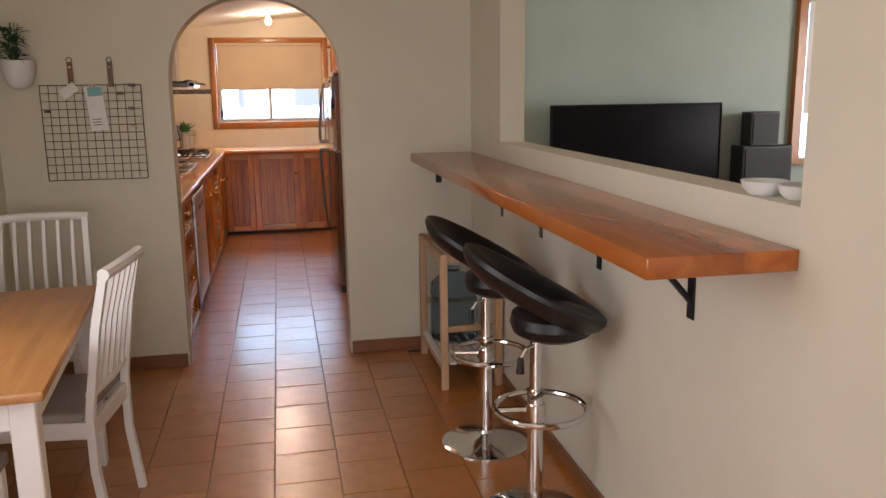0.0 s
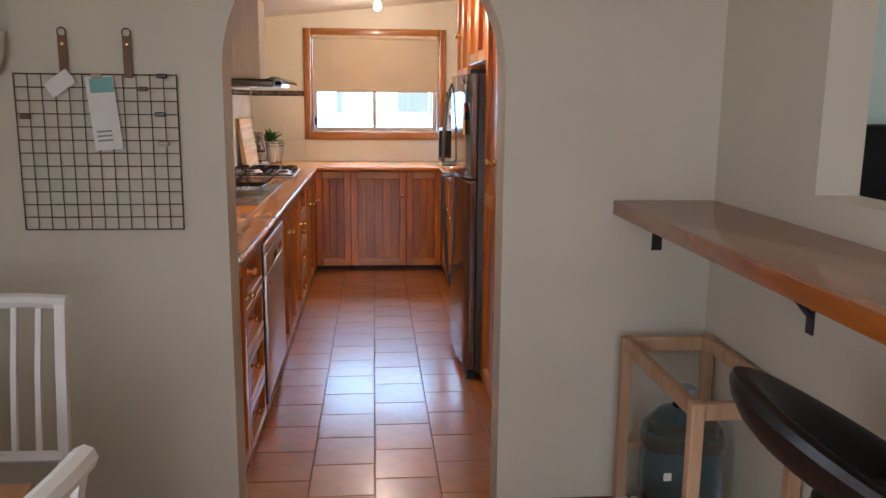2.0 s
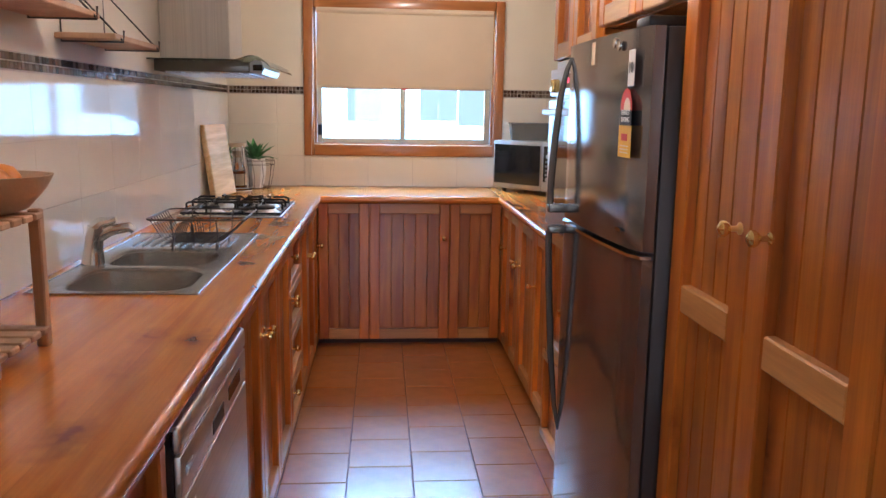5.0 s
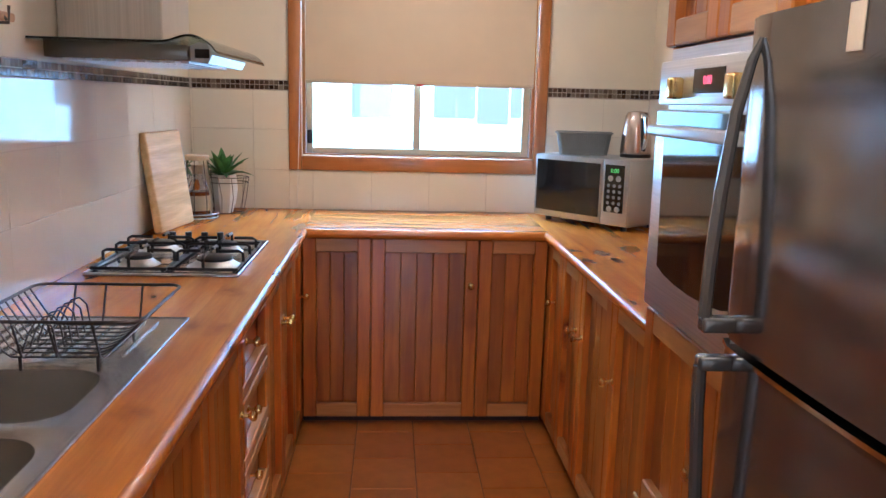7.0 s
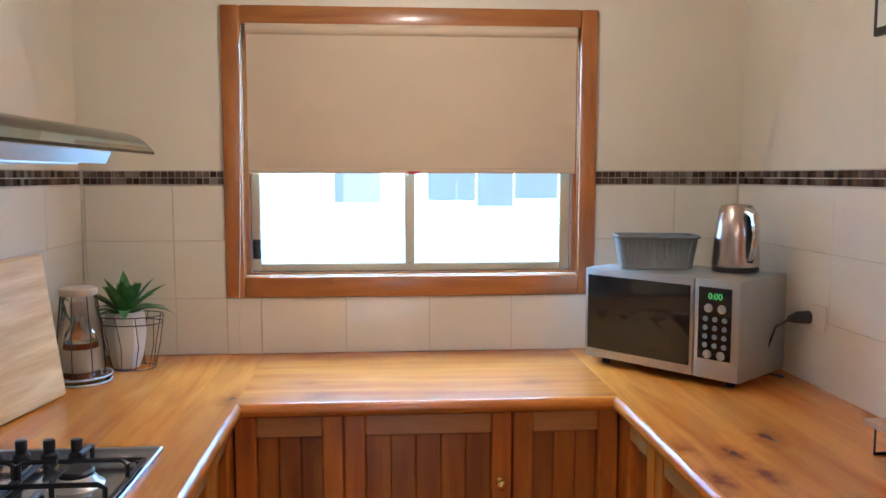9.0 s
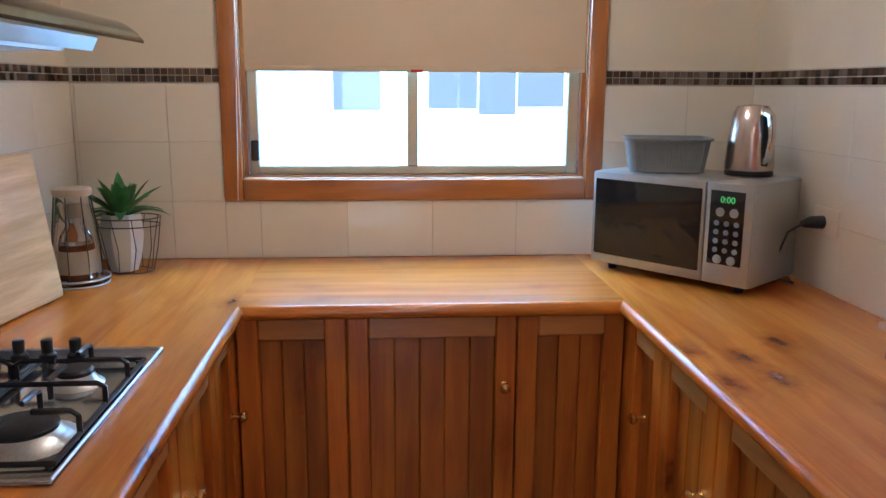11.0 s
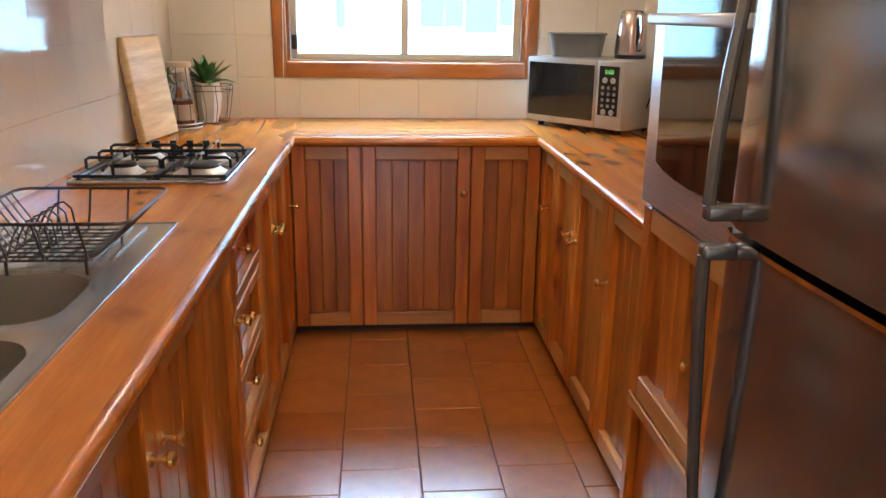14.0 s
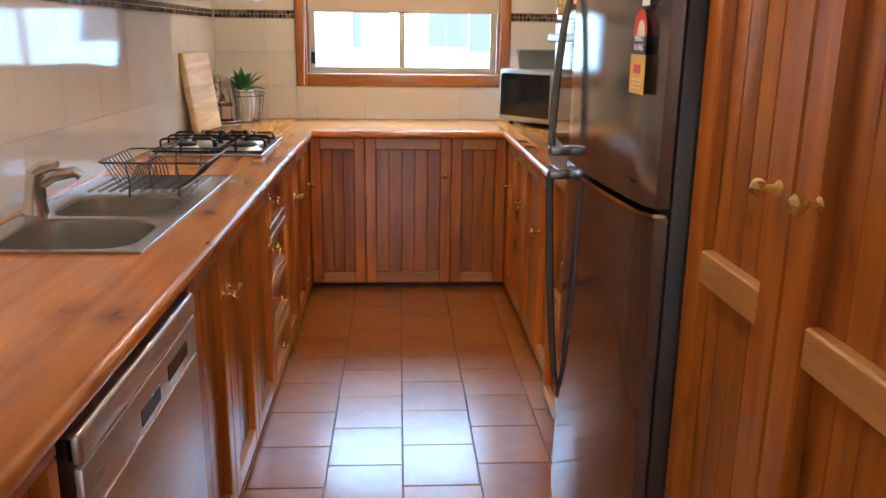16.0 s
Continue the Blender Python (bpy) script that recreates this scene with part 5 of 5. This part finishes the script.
def chair(m):
    """Slatted-back chair; its seat points to +y from the backrest at the origin."""
    c = thing("dining_chair", (0, 0, 0), "white slat-back dining chair with a grey seat cushion", "chair", "dining chairs")
    w = 0.19
    for s in (-1, 1):
        part("back_post", T([(s * w, -0.03, 0.0), (s * w, 0.0, 0.25), (s * w, 0.0, 0.45), (s * w * 0.99, -0.045, 0.75), (s * w * 0.97, -0.085, 0.93)], 0.019, 4), M_WHITE, c, local=True)
        part("front_leg", B(s * w - 0.018, s * w + 0.018, 0.36, 0.396, 0, 0.44, 0.003), M_WHITE, c, local=True)
        part("side_rail", B(s * w - 0.011, s * w + 0.011, 0.01, 0.37, 0.37, 0.43, 0.003), M_WHITE, c, local=True)
    part("top_rail", T([(-w - 0.012, -0.087, 0.925), (-0.1, -0.098, 0.93), (0.1, -0.098, 0.93), (w + 0.012, -0.087, 0.925)], 0.021, 8), M_WHITE, c, local=True)
    part("lower_rail", T([(-w, -0.004, 0.52), (0, -0.014, 0.52), (w, -0.004, 0.52)], 0.016, 6), M_WHITE, c, local=True)
    for i in range(5):
        x = -0.125 + 0.0625 * i
        part("back_slat", T([(x, -0.012, 0.525), (x, -0.05, 0.75), (x, -0.094, 0.92)], 0.0105, 4), M_WHITE, c, local=True)
    part("front_rail", B(-w, w, 0.372, 0.392, 0.37, 0.43, 0.003), M_WHITE, c, local=True)
    part("back_rail", B(-w, w, -0.008, 0.012, 0.37, 0.43, 0.003), M_WHITE, c, local=True)
    part("seat", B(-w - 0.015, w + 0.015, 0.02, 0.41, 0.43, 0.465, 0.012, 3), M_CUSH, c, "grey upholstered seat", True)
    c.matrix_basis = m
    return c


ch = chair(pose(-0.55, -0.53, 0, 0, 0, 182))
copy_thing(ch, pose(-0.081, -1.608, 0, 0, 0, 83.7))
bench = thing("dining_stool", (-0.45, -2.2, 0), "low white stool with a grey padded top", "stool")
part("pad", B(-0.62, -0.27, -2.4, -2.06, 0.43, 0.47, 0.012, 3), M_CUSH, bench, "grey padded top")
for x in (-0.6, -0.3):
    for y in (-2.37, -2.09):
        part("leg", B(x - 0.018, x + 0.018, y - 0.018, y + 0.018, 0, 0.43, 0.003), M_WHITE, bench)

# wire memo grid with straps and clipped papers
GX0, GX1, GZ0, GZ1, GY = -0.62, -0.133, 1.057, 1.54, -0.014
grid = thing("memo_grid", (-0.38, GY, 1.06), "dark wire memo grid hung by two leather straps", "memo board")
part("frame", T([(GX0, GY, GZ0), (GX1, GY, GZ0), (GX1, GY, GZ1), (GX0, GY, GZ1)], 0.0032, 6, True), M_WIRE, grid)
for i in range(1, 12):
    t = i / 12
    x, z = GX0 + (GX1 - GX0) * t, GZ0 + (GZ1 - GZ0) * t
    part("wire", T([(x, GY, GZ0), (x, GY, GZ1)], 0.0017, 5), M_WIRE, grid)
    part("wire", T([(GX0, GY - 0.003, z), (GX1, GY - 0.003, z)], 0.0017, 5), M_WIRE, grid)
for x in (-0.466, -0.275):
    st_ = part("strap", B(x - 0.013, x + 0.013, GY - 0.008, GY - 0.004, 1.53, 1.655, 0.001), M_LEATHSTR, grid, "brown leather strap")
    part("ring", T([(x + 0.013 * math.cos(2 * math.pi * i / 14), GY - 0.006, 1.665 + 0.013 * math.sin(2 * math.pi * i / 14)) for i in range(14)], 0.002, 5, True), M_WIRE, st_)
    part("stud", LT([(0.005, 0), (0.005, -0.003), (0.002, -0.004)], (x, GY - 0.008, 1.63), 10, "y"), M_BRASS, st_)
pz = solo("paper_card", P(rounded(0.085, 0.05, 0.003), "y", 0, 0.001), M_PAPER, "white card clipped to the wire grid", "card")
pz.matrix_basis = pose(-0.48, GY - 0.012, 1.512, 0, -35, 0)
ps = thing("paper_leaflet", (-0.355, GY - 0.01, 1.42), "long white leaflet with a teal heading clipped to the grid", "leaflet")
part("sheet", B(-0.042, 0.042, -0.002, 0, -0.115, 0.11), M_PAPER, ps, local=True)
part("heading", B(-0.03, 0.04, -0.003, -0.002, 0.06, 0.105), M_TEAL, ps, "teal printed heading", True)
for i in range(3):
    part("print_line", B(-0.03, 0.015, -0.0028, -0.002, -0.06 - 0.014 * i, -0.055 - 0.014 * i), M_GREY, ps, local=True)
ps.matrix_basis = pose(-0.355, GY - 0.008, 1.425, 0, -5, 0)
for x, z, m in ((-0.175, 1.537, M_BLACK), (-0.235, 1.497, M_LEATHSTR), (-0.185, 1.42, M_WIRE), (-0.59, 1.41, M_LEATHSTR), (-0.18, 1.33, M_CLAY), (-0.37, 1.535, M_CLAY)):
    solo("clip", B(x - 0.016, x + 0.016, GY - 0.016, GY - 0.004, z - 0.007, z + 0.007, 0.003), m, "small clip on the wire grid", "clip", "grid clips")

pl = thing("wall_planter", (-0.69, -0.07, 1.53), "white half-round wall planter with a trailing green plant", "planter")
part("pot", LT([(0.03, 1.525), (0.055, 1.545), (0.072, 1.59), (0.078, 1.66), (0.072, 1.662), (0.068, 1.64)], (-0.69, -0.08, 0), 22), M_POT, pl, "pale grey ceramic pot")
rnd = random.Random(8)
for i in range(90):
    a, e = rnd.uniform(0, 6.28), rnd.uniform(-0.3, 1.2)
    r0 = rnd.uniform(0, 0.055)
    b0 = (-0.71 + r0 * math.cos(a), -0.085 + 0.7 * r0 * math.sin(a), 1.64 + rnd.uniform(0, 0.17) ** 1.0)
    d = (math.cos(a) * math.cos(e), math.sin(a) * math.cos(e) * 0.8, math.sin(e))
    part("leaf", leaf(bmesh.new(), b0, d, 0.035 + 0.025 * rnd.random(), 0.012, 0.012, 3), M_LEAFD, pl)
for i in range(5):
    part("stem", T([(-0.69, -0.08, 1.64), (-0.7 + 0.02 * math.sin(i * 2), -0.085, 1.74), (-0.71 + 0.05 * math.sin(i * 2.2), -0.09 + 0.02 * math.cos(i), 1.84)], 0.002, 5), M_LEAFD, pl)

# ---------- living room ----------
cab = thing("media_cabinet", (3.1, 0.8, 0), "low dark media cabinet under the television", "cabinet")
part("body", B(2.2, 4.35, 0.55, 1.03, 0.0, 0.5, 0.006), M_BLACK, cab)
part("top", B(2.18, 4.37, 0.53, 1.035, 0.5, 0.53, 0.006), M_KICK, cab)
tv = thing("television", (3.06, 0.9, 0.53), "large flat black television standing on the media cabinet", "television")
part("screen", B(2.414, 3.705, 0.9, 0.94, 0.64, 1.375, 0.004, 2), M_SCREEN, tv)
part("bezel", T([(2.416, 0.897, 0.642), (3.703, 0.897, 0.642), (3.703, 0.897, 1.373), (2.416, 0.897, 1.373)], 0.006, 4, True), M_BLACK, tv)
part("stand", B(2.85, 3.27, 0.82, 1.0, 0.53, 0.545, 0.004), M_BLACK, tv)
part("neck", B(3.0, 3.12, 0.91, 0.95, 0.545, 0.66), M_BLACK, tv)
spk = thing("loudspeaker", (4.07, 0.9, 0.53), "large black loudspeaker on the media cabinet", "loudspeaker")
part("cabinet", B(3.865, 4.27, 0.85, 1.02, 0.53, 1.06, 0.006), M_BLACK, spk)
part("grille", B(3.885, 4.25, 0.843, 0.85, 0.55, 1.04, 0.002), M_LBLACK, spk)
spk2 = thing("small_loudspeaker", (4.04, 0.92, 1.06), "small black loudspeaker standing on the large one", "loudspeaker")
part("cabinet", B(3.926, 4.155, 0.86, 1.0, 1.06, 1.306, 0.006), M_BLACK, spk2)
part("grille", B(3.94, 4.14, 0.853, 0.86, 1.075, 1.29, 0.002), M_LBLACK, spk2)
for x, y in ((1.675, -2.77), (1.70, -2.88)):
    bm = bmesh.new()
    lathe(bm, [(0.035, 1.235), (0.05, 1.25), (0.055, 1.268), (0.05, 1.268), (0.042, 1.25), (0.01, 1.243)], (x, y, 0), 18)
    solo("small_dish", bm, M_POT, "small white dish on the servery sill", "dish", "small dishes")

# ---------- tiles, last ----------
floor = bpy.data.objects["floor"]
PX, PYT, G = 0.2525, 0.267, 0.0028


def tile_mesh(w, d, name, mat, h=0.01, b=0.0025, axis="z"):
    """A tile with an eased edge, its face at 0."""
    bm = bmesh.new()
    lo = [(-w / 2, -d / 2), (w / 2, -d / 2), (w / 2, d / 2), (-w / 2, d / 2)]

    def put(u, v, k):
        return bm.verts.new({"z": (u, v, k), "y": (u, k, v), "x": (k, u, v)}[axis])
    sg = 1 if axis == "z" else -1
    r0 = [put(u, v, -h * sg) for u, v in lo]
    r1 = [put(u, v, -b * sg) for u, v in lo]
    r2 = [put(u * (1 - 2 * b / w), v * (1 - 2 * b / d), 0) for u, v in lo]
    ring_faces(bm, r0, r1)
    ring_faces(bm, r1, r2)
    bm.faces.new(r2)
    bmesh.ops.recalc_face_normals(bm, faces=bm.faces)
    me = bpy.data.meshes.new(name)
    bm.to_mesh(me)
    bm.free()
    me.materials.append(mat)
    return me


def lay(me, at, parent, name):
    ob = new(name, me)
    ob.location = at
    ob.parent = parent
    return ob


me = tile_mesh(PX - G, PYT - G, "floor_tile", M_TILE)
rnd = random.Random(3)
rest = bmesh.new()
for i in range(-6, 5):
    for j in range(-24, 20):
        cx = 0.47 + PX * (i + 0.5)
        cy = 3.275 + PYT * (j - 12 + 0.5) + (PYT / 2 if i % 2 else 0)
        if cy > 4.5 or cy < -6.0 or (cy > 0 and (cx < -0.2 or cx > 1.2)) or cx < -1.0 or cx > 1.75:
            continue
        if cy < -3.2 or cx < -0.5:
            box(rest, cx - (PX - G) / 2, cx + (PX - G) / 2, cy - (PYT - G) / 2, cy + (PYT - G) / 2, -0.01, rnd.uniform(-0.0006, 0.0004))
        else:
            o = lay(me, (cx, cy, rnd.uniform(-0.0006, 0.0004)), floor, "floor_tile")
            o.rotation_euler = (rnd.uniform(-0.0016, 0.0016), rnd.uniform(-0.0016, 0.0016), 0)
far = finish("floor_tiles_outer", rest, M_TILE, False)
far.parent = floor
tagged(far, kind="stuff")
setting("floor_living", B(1.76, 5.65, -6.0, 1.05, -0.005, 0.0), M_TILE, "terracotta floor", False)

# glazed wall tiles
wl, wb_, wr = (bpy.data.objects[n] for n in ("wall_kitchen_left", "wall_kitchen_end", "wall_kitchen_right"))
rows_z = (0.9, 1.098, 1.298, 1.488)


def tile_wall(parent, fixed, axis, u0, u1, start, pitch, keep):
    n0 = int((u0 - start) / pitch) - 1
    for k in range(n0, n0 + 40):
        a, b = max(u0, start + k * pitch), min(u1, start + (k + 1) * pitch)
        if b - a < 0.01:
            continue
        for z0, z1 in zip(rows_z, rows_z[1:]):
            if not keep(a, b, z0, z1):
                continue
            m_ = tile_mesh(b - a - 0.0014, z1 - z0 - 0.0014, "wall_tile", M_WTILE, 0.008, 0.0012, "y" if axis == "y" else "x")
            mid_u, mid_z = (a + b) / 2, (z0 + z1) / 2
            if axis == "y":
                lay(m_, (mid_u, fixed, mid_z), parent, "wall_tile")
            else:
                lay(m_, (fixed, mid_u, mid_z), parent, "wall_tile")


tile_wall(wb_, YB - 0.008, "y", XL + 0.008, -0.156, -0.038, 0.2935, lambda a, b, z0, z1: True)
tile_wall(wb_, YB - 0.008, "y", 1.138, XR - 0.008, -0.038, 0.2935, lambda a, b, z0, z1: True)
tile_wall(wb_, YB - 0.008, "y", -0.156, 1.138, -0.038, 0.2935, lambda a, b, z0, z1: z1 < 1.12)


def side_tiles(parent, x, y0, y1, start, pitch, sign):
    for k in range(-20, 20):
        a, b = max(y0, start + k * pitch), min(y1, start + (k + 1) * pitch)
        if b - a < 0.01:
            continue
        for z0, z1 in zip(rows_z, rows_z[1:]):
            me_ = bpy.data.meshes.new("wall_tile")
            bm_ = bmesh.new()
            box(bm_, min(0, -sign * 0.008), max(0, -sign * 0.008), -(b - a) / 2 + 0.0007, (b - a) / 2 - 0.0007, -(z1 - z0) / 2 + 0.0007, (z1 - z0) / 2 - 0.0007)
            bmesh.ops.recalc_face_normals(bm_, faces=bm_.faces)
            bm_.to_mesh(me_)
            bm_.free()
            me_.materials.append(M_WTILE)
            o = lay(me_, (x, (a + b) / 2, (z0 + z1) / 2), parent, "wall_tile")
            o.rotation_euler = (0, rnd.uniform(-0.004, 0.004), rnd.uniform(-0.003, 0.003))


side_tiles(wl, XL + 0.008, 0.125, YB - 0.008, 2.97, 0.331, 1)
side_tiles(wr, XR - 0.008, 2.845, YB - 0.008, 2.97, 0.331, -1)

setting("tile_bed", B(XL + 0.006, XR - 0.006, YB - 0.0055, YB - 0.0005, 0.9, 1.098), M_WGROUT, "", False)
setting("tile_bed_2", B(XL + 0.006, -0.157, YB - 0.0055, YB - 0.0005, 1.098, 1.488), M_WGROUT, "", False)
setting("tile_bed_3", B(1.139, XR - 0.006, YB - 0.0055, YB - 0.0005, 1.098, 1.488), M_WGROUT, "", False)
setting("tile_bed_4", B(XL + 0.0005, XL + 0.0055, 0.125, YB - 0.006, 0.9, 1.488), M_WGROUT, "", False)
setting("tile_bed_5", B(XR - 0.0055, XR - 0.0005, 2.845, YB - 0.006, 0.9, 1.488), M_WGROUT, "", False)

# mosaic band: two rows of small glass pieces in pale grout
MZ, MP = 1.4905, 0.0235
setting("mosaic_bed", B(XL + 0.001, -0.157, YB - 0.005, YB - 0.0005, 1.488, 1.541), M_WGROUT, "pale grout bed of the mosaic band", False)
bed2 = setting("mosaic_bed_2", B(1.139, XR - 0.001, YB - 0.005, YB - 0.0005, 1.488, 1.541), M_WGROUT, "pale grout bed of the mosaic band", False)
bed3 = setting("mosaic_bed_3", B(XL + 0.0005, XL + 0.005, 0.125, YB - 0.006, 1.488, 1.541), M_WGROUT, "pale grout bed of the mosaic band", False)
bed4 = setting("mosaic_bed_4", B(XR - 0.005, XR - 0.0005, 2.845, YB - 0.006, 1.488, 1.541), M_WGROUT, "pale grout bed of the mosaic band", False)
chip_b, chip_s = bmesh.new(), bmesh.new()
box(chip_b, -0.0102, 0.0102, -0.002, 0.002, -0.0102, 0.0102)
box(chip_s, -0.002, 0.002, -0.0102, 0.0102, -0.0102, 0.0102)
chips = []
for nm, b_ in (("mosaic_chip", chip_b), ("mosaic_chip_side", chip_s)):
    bmesh.ops.recalc_face_normals(b_, faces=b_.faces)
    me_ = bpy.data.meshes.new(nm)
    b_.to_mesh(me_)
    b_.free()
    me_.materials.append(M_MOSP)
    chips.append(me_)
for r in range(2):
    z = MZ + MP * (r + 0.55)
    for k in range(20):
        lay(chips[0], (-0.169 - MP * k, YB - 0.007, z), bpy.data.objects["mosaic_bed"], "mosaic_chip")
    for k in range(22):
        lay(chips[0], (1.152 + MP * k, YB - 0.007, z), bed2, "mosaic_chip")
    for k in range(86):
        lay(chips[1], (XR - 0.007, YB - 0.02 - MP * k, z), bed4, "mosaic_chip")
rest = bmesh.new()
for r in range(2):
    for k in range(202):
        y, z = YB - 0.02 - MP * k, MZ + MP * (r + 0.55)
        box(rest, XL + 0.005, XL + 0.009, y - 0.0102, y + 0.0102, z - 0.0102, z + 0.0102)
ob = finish("mosaic_chips", rest, M_MOSI, False)
ob.parent = bed3
tagged(ob, kind="stuff")
